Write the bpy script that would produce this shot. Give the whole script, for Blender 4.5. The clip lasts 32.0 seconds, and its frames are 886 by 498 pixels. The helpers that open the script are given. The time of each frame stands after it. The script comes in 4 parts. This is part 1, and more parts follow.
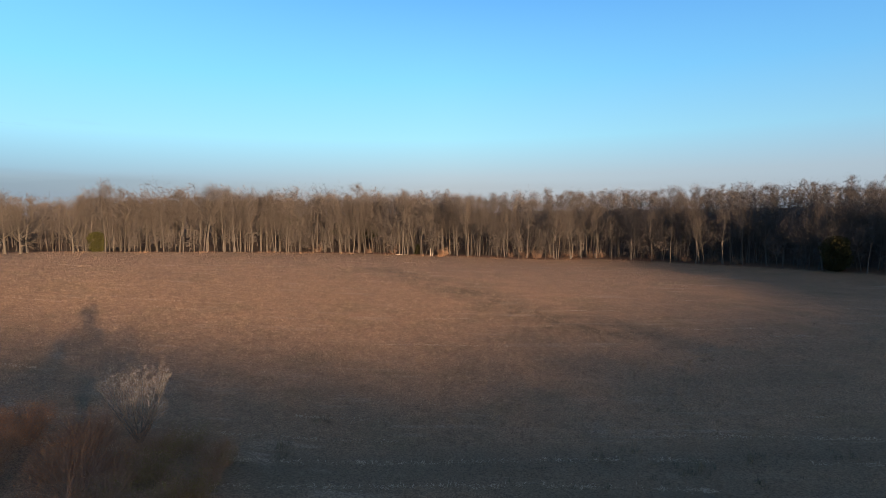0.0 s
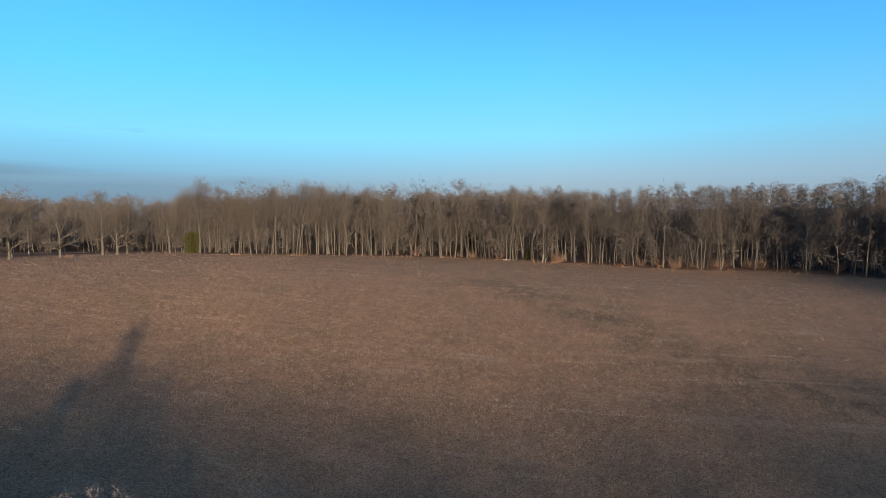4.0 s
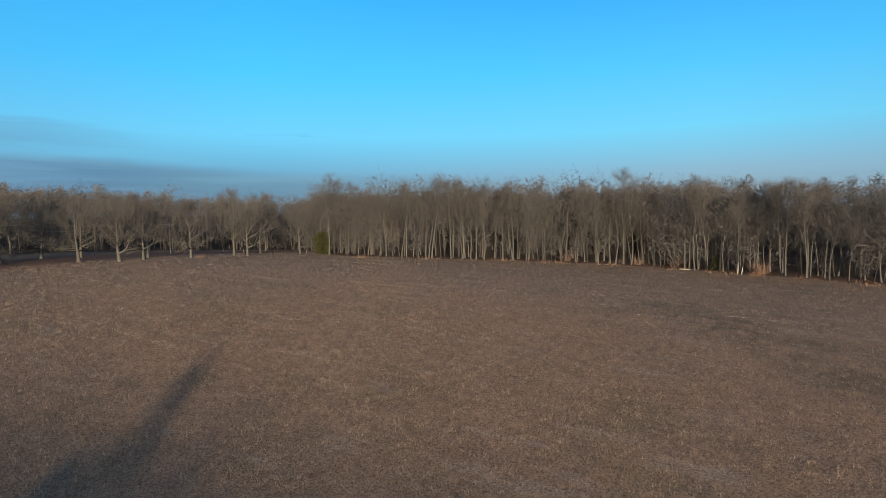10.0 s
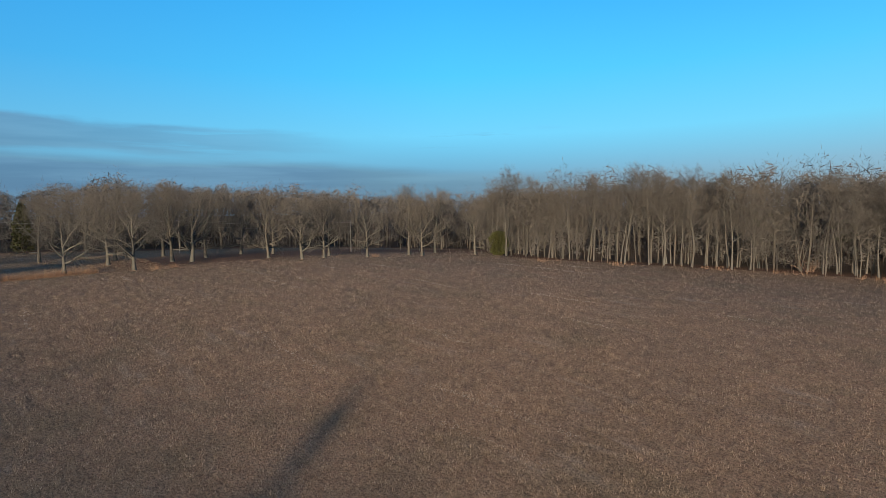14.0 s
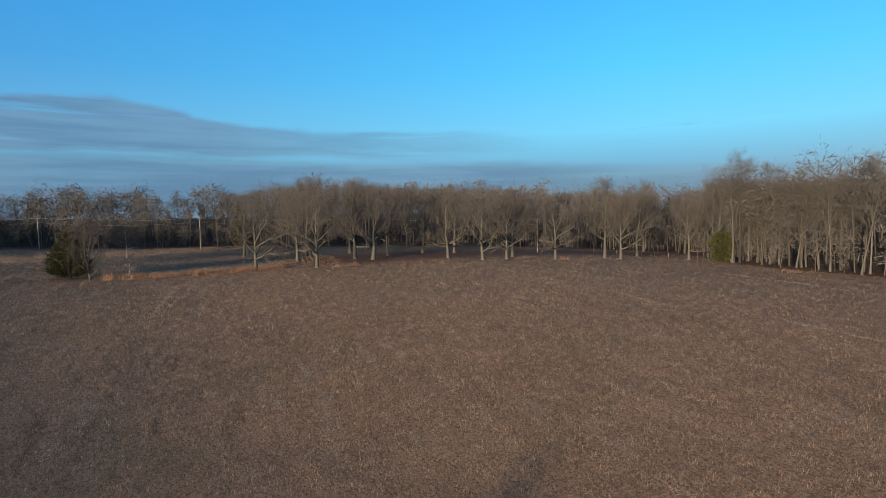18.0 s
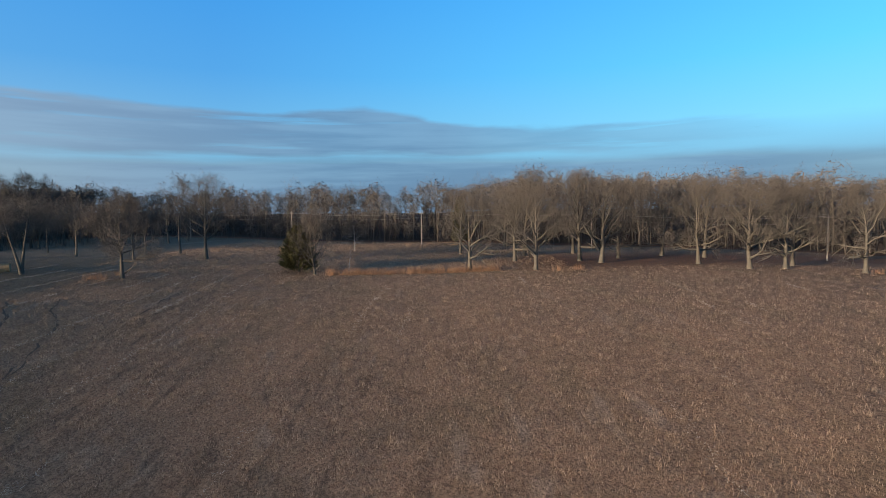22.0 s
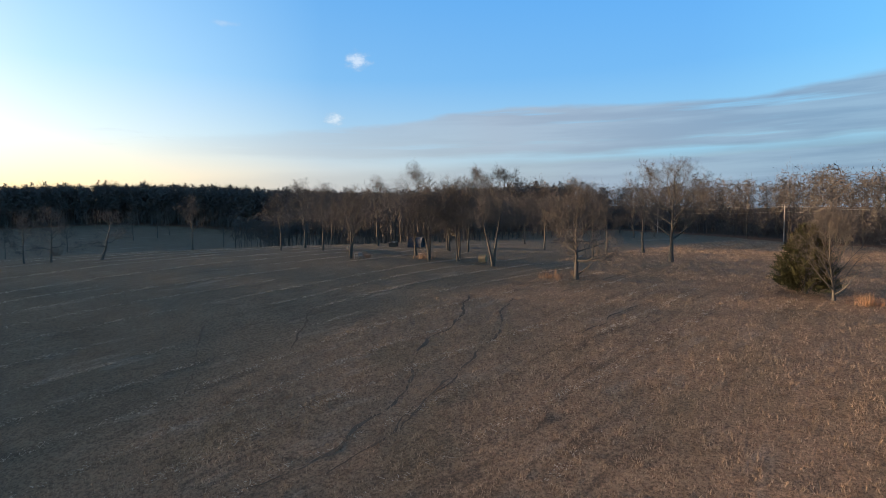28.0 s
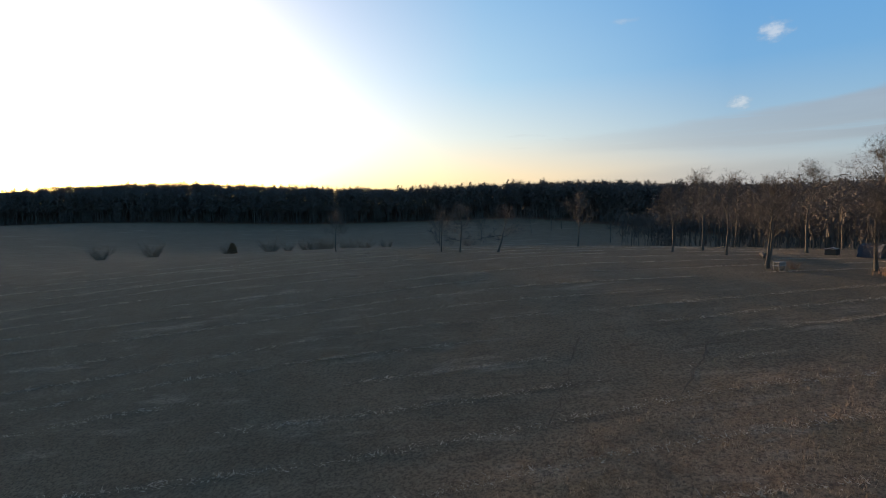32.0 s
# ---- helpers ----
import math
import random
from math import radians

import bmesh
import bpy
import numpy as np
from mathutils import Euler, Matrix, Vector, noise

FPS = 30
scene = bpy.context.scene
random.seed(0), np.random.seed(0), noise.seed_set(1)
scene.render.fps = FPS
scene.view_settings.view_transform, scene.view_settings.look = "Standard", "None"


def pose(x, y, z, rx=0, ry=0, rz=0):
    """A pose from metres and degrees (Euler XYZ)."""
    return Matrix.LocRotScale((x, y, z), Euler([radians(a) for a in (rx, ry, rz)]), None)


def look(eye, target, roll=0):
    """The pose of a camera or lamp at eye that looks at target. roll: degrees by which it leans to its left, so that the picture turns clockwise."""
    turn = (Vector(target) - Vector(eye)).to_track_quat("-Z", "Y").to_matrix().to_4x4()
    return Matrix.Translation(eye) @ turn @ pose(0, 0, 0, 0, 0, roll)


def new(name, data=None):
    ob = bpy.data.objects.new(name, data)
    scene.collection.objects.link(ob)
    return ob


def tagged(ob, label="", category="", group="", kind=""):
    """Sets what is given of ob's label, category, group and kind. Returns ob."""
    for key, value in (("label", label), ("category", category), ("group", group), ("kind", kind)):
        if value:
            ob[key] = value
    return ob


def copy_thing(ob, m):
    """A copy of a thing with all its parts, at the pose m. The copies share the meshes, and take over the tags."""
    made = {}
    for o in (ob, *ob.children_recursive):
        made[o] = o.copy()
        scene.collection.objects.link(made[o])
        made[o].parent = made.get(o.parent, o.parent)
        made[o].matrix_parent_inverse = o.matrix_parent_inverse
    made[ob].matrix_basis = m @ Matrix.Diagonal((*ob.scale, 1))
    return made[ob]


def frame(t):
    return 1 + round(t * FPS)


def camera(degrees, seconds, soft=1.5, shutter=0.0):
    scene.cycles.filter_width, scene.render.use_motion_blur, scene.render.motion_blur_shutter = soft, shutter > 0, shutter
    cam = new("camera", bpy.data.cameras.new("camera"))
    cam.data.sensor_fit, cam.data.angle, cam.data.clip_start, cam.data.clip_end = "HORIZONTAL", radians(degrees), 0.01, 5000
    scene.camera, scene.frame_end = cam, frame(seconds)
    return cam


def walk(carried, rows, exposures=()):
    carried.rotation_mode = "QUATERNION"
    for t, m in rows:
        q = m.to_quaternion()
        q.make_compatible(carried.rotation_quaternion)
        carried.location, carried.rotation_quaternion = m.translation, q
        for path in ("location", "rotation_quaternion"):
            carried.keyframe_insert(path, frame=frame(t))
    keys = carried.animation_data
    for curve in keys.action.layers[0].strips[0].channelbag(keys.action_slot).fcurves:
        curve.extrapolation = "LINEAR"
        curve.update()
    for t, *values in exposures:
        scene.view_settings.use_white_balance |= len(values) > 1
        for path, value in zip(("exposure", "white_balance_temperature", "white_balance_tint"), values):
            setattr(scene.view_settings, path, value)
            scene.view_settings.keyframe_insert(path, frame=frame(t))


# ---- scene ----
cam = camera(80.0, 32.0, soft=0.9)
# seconds, x, y, z, yaw, pitch, roll
ROWS = [
    (0, -0.00, 0.00, 22.97, 0.36, -3.68, 0.69),
    (0.5, -0.06, 3.94, 23.01, 2.26, -3.67, 0.66),
    (1, -0.25, 7.84, 23.05, 4.32, -3.63, 0.75),
    (1.5, -0.69, 11.63, 23.12, 6.40, -3.62, 0.72),
    (2, -1.33, 15.29, 23.19, 8.39, -3.62, 0.66),
    (2.5, -2.14, 18.82, 23.27, 9.60, -3.63, 0.63),
    (3, -3.08, 22.26, 23.34, 10.55, -3.63, 0.56),
    (3.5, -4.18, 25.57, 23.41, 11.06, -3.68, 0.62),
    (5.5, -8.34, 37.39, 23.51, 11.81, -3.69, 0.58),
    (6, -9.05, 40.13, 23.60, 12.69, -3.71, 0.56),
    (6.5, -9.72, 42.74, 23.70, 14.14, -3.74, 0.63),
    (7, -10.38, 45.15, 23.79, 15.21, -3.81, 0.77),
    (7.5, -11.03, 47.39, 23.87, 15.59, -3.85, 0.81),
    (8, -11.71, 49.56, 23.92, 16.35, -3.87, 0.82),
    (8.5, -12.46, 51.71, 23.94, 18.52, -3.86, 0.80),
    (9, -13.26, 53.83, 23.93, 21.59, -3.89, 0.77),
    (9.5, -14.06, 55.93, 23.93, 24.20, -3.89, 0.76),
    (10, -14.94, 57.98, 23.95, 26.72, -3.89, 0.85),
    (10.5, -15.94, 59.96, 23.99, 29.53, -3.89, 0.96),
    (11, -17.11, 61.93, 24.05, 32.83, -3.87, 0.93),
    (11.5, -18.47, 63.83, 24.11, 35.75, -3.89, 1.02),
    (12, -19.93, 65.66, 24.16, 38.18, -3.89, 0.99),
    (12.5, -21.46, 67.39, 24.21, 40.07, -3.91, 0.98),
    (13, -23.01, 69.01, 24.25, 41.88, -3.92, 0.98),
    (13.5, -24.66, 70.64, 24.27, 43.68, -3.93, 0.96),
    (14, -26.42, 72.28, 24.29, 45.72, -3.95, 0.97),
    (14.5, -28.22, 73.83, 24.30, 48.37, -3.92, 0.97),
    (15, -29.98, 75.30, 24.29, 51.12, -3.92, 0.90),
    (15.5, -31.70, 76.66, 24.27, 53.61, -3.91, 0.99),
    (17.5, -38.82, 81.94, 23.99, 62.99, -3.83, 1.13),
    (18, -40.71, 82.76, 23.98, 65.99, -3.84, 1.04),
    (18.5, -42.64, 83.54, 23.98, 69.49, -3.86, 0.98),
    (19, -44.62, 84.16, 23.98, 72.37, -3.90, 0.86),
    (19.5, -46.62, 84.58, 23.98, 75.56, -3.92, 0.89),
    (20, -48.62, 84.89, 23.99, 78.71, -3.95, 0.88),
    (20.5, -50.61, 85.12, 24.00, 81.61, -3.96, 0.87),
    (21, -52.64, 85.39, 24.00, 84.39, -3.96, 0.88),
    (21.5, -54.62, 85.54, 23.99, 87.11, -3.96, 0.92),
    (22, -56.54, 85.56, 23.98, 89.41, -3.93, 0.98),
    (22.5, -58.46, 85.43, 23.97, 92.10, -3.92, 0.95),
    (23, -60.44, 85.24, 23.96, 95.64, -3.86, 1.00),
    (23.5, -62.36, 84.96, 23.96, 99.42, -3.85, 0.99),
    (24, -64.13, 84.54, 24.00, 102.74, -3.85, 1.06),
    (24.5, -65.80, 84.05, 24.04, 105.70, -3.81, 1.02),
    (26.5, -72.14, 81.14, 24.11, 122.88, -3.88, 1.05),
    (27, -73.65, 79.96, 24.10, 127.74, -3.86, 0.97),
    (27.5, -75.01, 78.72, 24.09, 132.52, -3.85, 0.87),
    (28, -76.16, 77.42, 24.09, 137.34, -3.84, 0.78),
    (28.5, -77.14, 76.07, 24.11, 142.53, -3.84, 0.74),
    (29, -77.97, 74.72, 24.14, 147.82, -3.83, 0.67),
    (29.5, -78.63, 73.39, 24.17, 152.85, -3.85, 0.59),
    (30, -79.19, 72.06, 24.19, 157.95, -3.90, 0.62),
    (30.5, -79.70, 70.76, 24.22, 163.24, -3.95, 0.54),
    (31, -80.07, 69.50, 24.25, 168.07, -3.95, 0.53),
    (31.5, -80.31, 68.26, 24.27, 172.88, -3.95, 0.56),
    (32, -80.46, 67.04, 24.29, 177.67, -3.93, 0.48),
]
EXPOSURES = [(0.0, 0.10, 7700, 18), (3.0, 0.0, 6700, 10), (6.0, -0.18, 5850, 0), (12.0, -0.28, 5750, -3), (20.0, -0.12, 6150, 3), (24.0, 0.14, 6450, 7), (28.0, 0.36, 7500, 13), (30.0, 0.34, 7800, 15), (32.0, 0.06, 7900, 15)]
walk(cam, [(t, pose(x, y, z, 90 + pitch, roll, yaw)) for t, x, y, z, yaw, pitch, roll in ROWS], EXPOSURES)

# ---- light: a low evening sun and the sky ----
SUN_YAW, SUN_UP = 214.6, 4.58
world = bpy.data.worlds.new("world")
scene.world = world
world.use_nodes = True
wn = world.node_tree.nodes
sky = wn.new("ShaderNodeTexSky")
sky.sky_type, sky.sun_disc = "NISHITA", False
sky.sun_elevation, sky.sun_rotation = radians(SUN_UP), radians(-SUN_YAW)
sky.altitude, sky.air_density, sky.dust_density, sky.ozone_density = 200, 1.0, 2.0, 3.0
wn["Background"].inputs["Strength"].default_value = 0.40
tint = wn.new("ShaderNodeMix")
tint.data_type, tint.blend_type = "RGBA", "MULTIPLY"
tint.inputs[0].default_value, tint.inputs[7].default_value = 1.0, (0.92, 0.95, 1.02, 1)
world.node_tree.links.new(sky.outputs["Color"], tint.inputs[6])
world.node_tree.links.new(tint.outputs[2], wn["Background"].inputs["Color"])
sun_data = bpy.data.lights.new("sun", "SUN")
sun_data.energy, sun_data.angle, sun_data.color = 11.5, radians(1.0), (1.0, 0.71, 0.48)
sun = new("sun", sun_data)
toward = Vector((-math.sin(radians(SUN_YAW)) * math.cos(radians(SUN_UP)), math.cos(radians(SUN_YAW)) * math.cos(radians(SUN_UP)), math.sin(radians(SUN_UP))))
sun.matrix_world = look(toward * 900, (0, 0, 0))


# ---- materials ----
def mixer(nt, fac, a, b):
    n = nt.nodes.new("ShaderNodeMix")
    n.data_type = "RGBA"
    for socket, value in ((n.inputs[0], fac), (n.inputs[6], a), (n.inputs[7], b)):
        if isinstance(value, (int, float)):
            socket.default_value = value
        elif isinstance(value, tuple):
            socket.default_value = (*value, 1)
        else:
            nt.links.new(value, socket)
    return n.outputs[2]


def noise_of(nt, scale, detail=4, stretch=None, rough=0.6, turn=0.0):
    co = nt.nodes.new("ShaderNodeTexCoord").outputs["Object"]
    if stretch:
        mp = nt.nodes.new("ShaderNodeMapping")
        mp.inputs["Scale"].default_value, mp.inputs["Rotation"].default_value = stretch, (0, 0, radians(turn))
        nt.links.new(co, mp.inputs["Vector"])
        co = mp.outputs["Vector"]
    n = nt.nodes.new("ShaderNodeTexNoise")
    n.inputs["Scale"].default_value, n.inputs["Detail"].default_value, n.inputs["Roughness"].default_value = scale, detail, rough
    nt.links.new(co, n.inputs["Vector"])
    return n.outputs["Fac"]


def ramp(nt, fac, lo, hi):
    n = nt.nodes.new("ShaderNodeMapRange")
    n.inputs["From Min"].default_value, n.inputs["From Max"].default_value = lo, hi
    nt.links.new(fac, n.inputs["Value"])
    return n.outputs["Result"]


def times_of(nt, a, b):
    n = nt.nodes.new("ShaderNodeMath")
    n.operation = "MULTIPLY"
    for i, v in enumerate((a, b)):
        if isinstance(v, (int, float)):
            n.inputs[i].default_value = v
        else:
            nt.links.new(v, n.inputs[i])
    return n.outputs[0]


def attribute(nt, name):
    n = nt.nodes.new("ShaderNodeAttribute")
    n.attribute_name = name
    return n.outputs["Fac"]


def bumped(nt, shader, height_out, strength, distance):
    b = nt.nodes.new("ShaderNodeBump")
    b.inputs["Strength"].default_value, b.inputs["Distance"].default_value = strength, distance
    nt.links.new(height_out, b.inputs["Height"])
    nt.links.new(b.outputs["Normal"], shader.inputs["Normal"])


def blank(name, rough=0.9):
    m = bpy.data.materials.new(name)
    m.use_nodes = True
    p = m.node_tree.nodes["Principled BSDF"]
    p.inputs["Roughness"].default_value = rough
    p.inputs["Specular IOR Level"].default_value = 0.15
    return m, m.node_tree, p


def speckled(name, a, b, scale=3.0, rough=0.9, island=False, bump=0.0, c=None):
    """Two colours mixed by noise, and a third by chance per object or per loose piece."""
    m, nt, p = blank(name, rough)
    f = ramp(nt, noise_of(nt, scale), 0.3, 0.7)
    col = mixer(nt, f, a, b)
    if c:
        if island:
            r = nt.nodes.new("ShaderNodeNewGeometry").outputs["Random Per Island"]
        else:
            r = nt.nodes.new("ShaderNodeObjectInfo").outputs["Random"]
        col = mixer(nt, r, col, c)
    nt.links.new(col, p.inputs["Base Color"])
    if bump:
        bumped(nt, p, noise_of(nt, scale * 4), bump, 0.05)
    return m


def grassy(name, a, b, scale, c, tuft=None):
    """Dry blades that let a part of the light through; tuft: the colour of the older, darker clumps."""
    m = speckled(name, a, b, scale, island=True, c=c)
    nt = m.node_tree
    p = nt.nodes["Principled BSDF"]
    if tuft:
        clump = times_of(nt, ramp(nt, noise_of(nt, 0.9, 3), 0.46, 0.60), 0.85)
        nt.links.new(mixer(nt, clump, p.inputs["Base Color"].links[0].from_socket, tuft), p.inputs["Base Color"])
    thin = nt.nodes.new("ShaderNodeBsdfTranslucent")
    nt.links.new(p.inputs["Base Color"].links[0].from_socket, thin.inputs["Color"])
    mix = nt.nodes.new("ShaderNodeMixShader")
    mix.inputs[0].default_value = 0.45
    nt.links.new(p.outputs[0], mix.inputs[1])
    nt.links.new(thin.outputs[0], mix.inputs[2])
    nt.links.new(mix.outputs[0], nt.nodes["Material Output"].inputs["Surface"])
    return m


OAK_BARK = speckled("pale_grey_oak_bark", (0.056, 0.053, 0.046), (0.106, 0.10, 0.087), 2.5, bump=0.6, c=(0.072, 0.066, 0.056))
EDGE_BARK = speckled("grey_forest_bark", (0.066, 0.062, 0.056), (0.125, 0.118, 0.107), 2.5, bump=0.6, c=(0.07, 0.065, 0.057))
BARK = speckled("dark_bark", (0.055, 0.05, 0.044), (0.10, 0.092, 0.082), 2.5, bump=0.6, c=(0.07, 0.063, 0.054))
PALE_BARK = speckled("pale_bark", (0.25, 0.232, 0.205), (0.36, 0.335, 0.30), 2.0, bump=0.4, c=(0.31, 0.285, 0.25))
PALE_TWIG = speckled("pale_twigs", (0.25, 0.225, 0.195), (0.34, 0.305, 0.265), 0.5, island=True, c=(0.28, 0.235, 0.195))
TWIG = speckled("twigs", (0.066, 0.063, 0.06), (0.10, 0.095, 0.09), 0.5, island=True, c=(0.082, 0.072, 0.064))
GREY_TWIG = speckled("grey_twigs", (0.068, 0.063, 0.058), (0.10, 0.094, 0.087), 0.5, island=True, c=(0.084, 0.07, 0.059))
CEDAR_GREEN = speckled("cedar_needles", (0.022, 0.029, 0.012), (0.046, 0.052, 0.021), 0.9, island=True, c=(0.045, 0.04, 0.018))
HOLLY_GREEN = speckled("yellow_green_leaves", (0.022, 0.028, 0.009), (0.045, 0.05, 0.014), 0.8, island=True, c=(0.036, 0.034, 0.012))
PINE_GREEN = speckled("pine_needles", (0.03, 0.045, 0.02), (0.05, 0.065, 0.03), 0.9, island=True, c=(0.03, 0.04, 0.02))
RUST_LEAF = speckled("withered_rust_leaves", (0.27, 0.12, 0.055), (0.38, 0.18, 0.085), 0.9, island=True, c=(0.20, 0.115, 0.07))
OLIVE_LEAF = speckled("olive_briar_leaves", (0.10, 0.092, 0.03), (0.16, 0.14, 0.05), 0.9, island=True, c=(0.17, 0.115, 0.045))
BROWN_LEAF = speckled("withered_oak_leaves", (0.19, 0.11, 0.065), (0.27, 0.165, 0.10), 0.9, island=True, c=(0.14, 0.085, 0.055))
BRIAR = speckled("briar_stems", (0.15, 0.105, 0.078), (0.23, 0.17, 0.13), 0.8, island=True, c=(0.20, 0.12, 0.08))
STRAW = grassy("broomsedge_straw", (0.30, 0.19, 0.12), (0.38, 0.26, 0.17), 0.4, (0.32, 0.18, 0.10))
WEATHERED = speckled("weathered_wood", (0.17, 0.155, 0.135), (0.27, 0.245, 0.215), 4, bump=0.3)
WHITE_WOOD = speckled("bleached_wood", (0.27, 0.25, 0.22), (0.38, 0.35, 0.31), 4, bump=0.3)
TARP = speckled("blue_tarpaulin", (0.035, 0.04, 0.05), (0.055, 0.062, 0.075), 3, rough=0.7)
METAL = speckled("galvanised_metal", (0.3, 0.31, 0.32), (0.4, 0.41, 0.42), 5, rough=0.45)
CABLE = speckled("grey_cable", (0.20, 0.20, 0.21), (0.26, 0.26, 0.27), 5, rough=0.5)
HAY = speckled("old_hay", (0.20, 0.15, 0.09), (0.30, 0.23, 0.14), 3, bump=0.5)

# open land; woods stand all round it
OPEN = [(-131, 201), (-115, 199), (-92, 211), (-68, 228), (-41, 239), (-13, 234), (5, 232), (23, 226), (42, 221), (63, 222), (90, 203), (110, 183), (131, 160),
        (165, 110), (200, 40), (275, -60), (310, -190), (260, -300), (150, -300), (60, -290), (-60, -285), (-140, -265), (-200, -200), (-250, -120), (-285, -40),
        (-262, 10), (-240, 40), (-232, 70), (-232, 100), (-216, 112), (-214, 140), (-207, 170), (-196, 205), (-175, 225), (-150, 215)]


def inside(x, y, poly):
    hit = np.zeros(np.shape(x), bool)
    for (ax, ay), (bx, by) in zip(poly, poly[1:] + poly[:1]):
        if ay != by:
            hit ^= ((ay > y) != (by > y)) & (x < (bx - ax) * (y - ay) / (by - ay) + ax)
    return hit


def off_line(x, y, line):
    """Distance from a broken line."""
    best = np.full(np.shape(x), 1e9)
    for (ax, ay), (bx, by) in zip(line, line[1:]):
        dx, dy = bx - ax, by - ay
        t = np.clip(((x - ax) * dx + (y - ay) * dy) / (dx * dx + dy * dy), 0, 1)
        best = np.minimum(best, np.hypot(x - ax - t * dx, y - ay - t * dy))
    return best


# ---- the lie of the land: broad swells added to a level plain ----
PLAIN, SWELL = 14.7, 75.0
SWELL_Y = (-270, -190, -110, -40, 30, 100, 170, 240, 310)
# x of each line of swells: their rises from south to north
SWELLS = {
    -260: [0.0, 0.0, 1.5, 2.4, -1.4, 0.5, 0.5, 0.8, -5.0],
    -190: [7.3, -2.4, -3.9, 0.6, -2.1, 1.1, -2.8, -1.0, -2.8],
    -120: [-0.7, 3.0, -9.0, 8.6, 0.5, 2.0, 1.1, -0.7, 1.2],
    -50: [-0.1, 1.2, -6.6, 15.7, -14.2, -4.4, 3.9, -5.3, -2.1],
    20: [0.3, -3.2, -4.2, 7.0, -15.4, 4.9, 2.0, -6.2, 2.2],
    90: [1.9, 0.4, -1.8, 1.7, -4.3, 2.0, -7.3, -3.5, 2.8],
    160: [1.2, 1.2, -1.2, -1.9, -6.0, -3.7, -1.0, 1.6, -1.0],
    230: [0.0, 0.0, -0.4, -0.2, -1.5, -0.1, 1.4, 0.3, -0.7],
}


def canopy(x, y):
    """Height of the tree tops above the open land."""
    # past x = 210 the southern trees are unseen; heights there shape the field's shadow
    return np.where(y < -60, np.interp(x, [-60, 40, 86, 130, 180, 215, 240, 268, 300], [23, 26.5, 28.5, 28.8, 28.3, 25.8, 23.4, 22.6, 21.8]), np.where((x < -178) & (y < 105), 21.5, 25.0))


def screen_hill(x, y):
    """Height of a hill added behind the front trees to block sky glare and low sun."""
    out = np.where(inside(x, y, OPEN), 0.0, off_line(x, y, OPEN + OPEN[:1]))
    south = y < -60
    t = np.where(south, np.clip((out - 8) / 26, 0, 1), np.clip((out - 12) / 40, 0, 1))
    tall = canopy(x, y) - np.where(south, 12.5, np.where((x < -178) & (y < 105), 14.0, 16.5))
    tall = tall + np.where(south, 0.25, 0.6) * (1.6 * np.sin(0.11 * x + 1.3 * np.sin(0.05 * y)) + 1.2 * np.sin(0.13 * y + 0.07 * x))
    return tall * t * t * (3 - 2 * t)


def height(x, y):
    x, y = np.asarray(x, float), np.asarray(y, float)
    z = np.full(np.broadcast(x, y).shape, PLAIN)
    for cx, rises in SWELLS.items():
        for cy, rise in zip(SWELL_Y, rises):
            z = z + rise * np.exp(-((x - cx) ** 2 + (y - cy) ** 2) / (2 * SWELL**2))
    # the ground is raised under the woods as a light block
    z = z + screen_hill(x, y)
    # the wooded ridges to the north-east and the south
    return z + RIDGE * np.exp(-((x - 330) ** 2 + (y - 420) ** 2) / (2 * 110.0**2)) + SOUTH_RISE * np.exp(-((y + 350) ** 2) / (2 * 60.0**2)) * np.exp(-((x + 30) / 260) ** 2)


RIDGE, SOUTH_RISE = 2.0, 4.5


def rough_at(x, y):
    return noise.noise((x * 0.09, y * 0.09, 0)) * 0.12 + noise.noise((x * 0.33, y * 0.33, 3)) * 0.08


def level(x, y):
    return float(height(x, y)) + rough_at(x, y)


def edge_off(x, y):
    return off_line(x, y, OPEN + OPEN[:1])


# ---- mesh helpers ----
def mesh_of(name, verts, faces, mat, smooth=False):
    me = bpy.data.meshes.new(name)
    me.from_pydata(verts, [], faces)
    if smooth:
        me.shade_smooth()
    me.materials.append(mat)
    return me


def tri_mesh(name, co, mat):
    """A mesh of loose triangles from an (n, 3, 3) array."""
    n = len(co)
    me = bpy.data.meshes.new(name)
    me.vertices.add(3 * n)
    me.vertices.foreach_set("co", np.ascontiguousarray(co, np.float32).ravel())
    me.loops.add(3 * n)
    me.loops.foreach_set("vertex_index", np.arange(3 * n, dtype=np.int32))
    me.polygons.add(n)
    me.polygons.foreach_set("loop_start", np.arange(0, 3 * n, 3, dtype=np.int32))
    me.update(calc_edges=True)
    me.materials.append(mat)
    return me


def part(name, me, parent, label=""):
    ob = new(name, me)
    ob.parent = parent
    if label:
        ob["label"] = label
    return ob


def bm_mesh(name, bm, mat, smooth=False):
    me = bpy.data.meshes.new(name)
    bm.to_mesh(me)
    bm.free()
    if smooth:
        me.shade_smooth()
    me.materials.append(mat)
    return me


def tube(verts, faces, pts, radii, n):
    """A tapered tube along pts."""
    base = len(verts)
    for i, (p, r) in enumerate(zip(pts, radii)):
        d = (pts[min(i + 1, len(pts) - 1)] - pts[max(i - 1, 0)]).normalized()
        side = d.orthogonal().normalized()
        other = d.cross(side)
        for k in range(n):
            a = 2 * math.pi * k / n
            verts.append(p + r * (math.cos(a) * side + math.sin(a) * other))
    for i in range(len(pts) - 1):
        for k in range(n):
            a, b = base + i * n + k, base + i * n + (k + 1) % n
            faces.append((a, b, b + n, a + n))


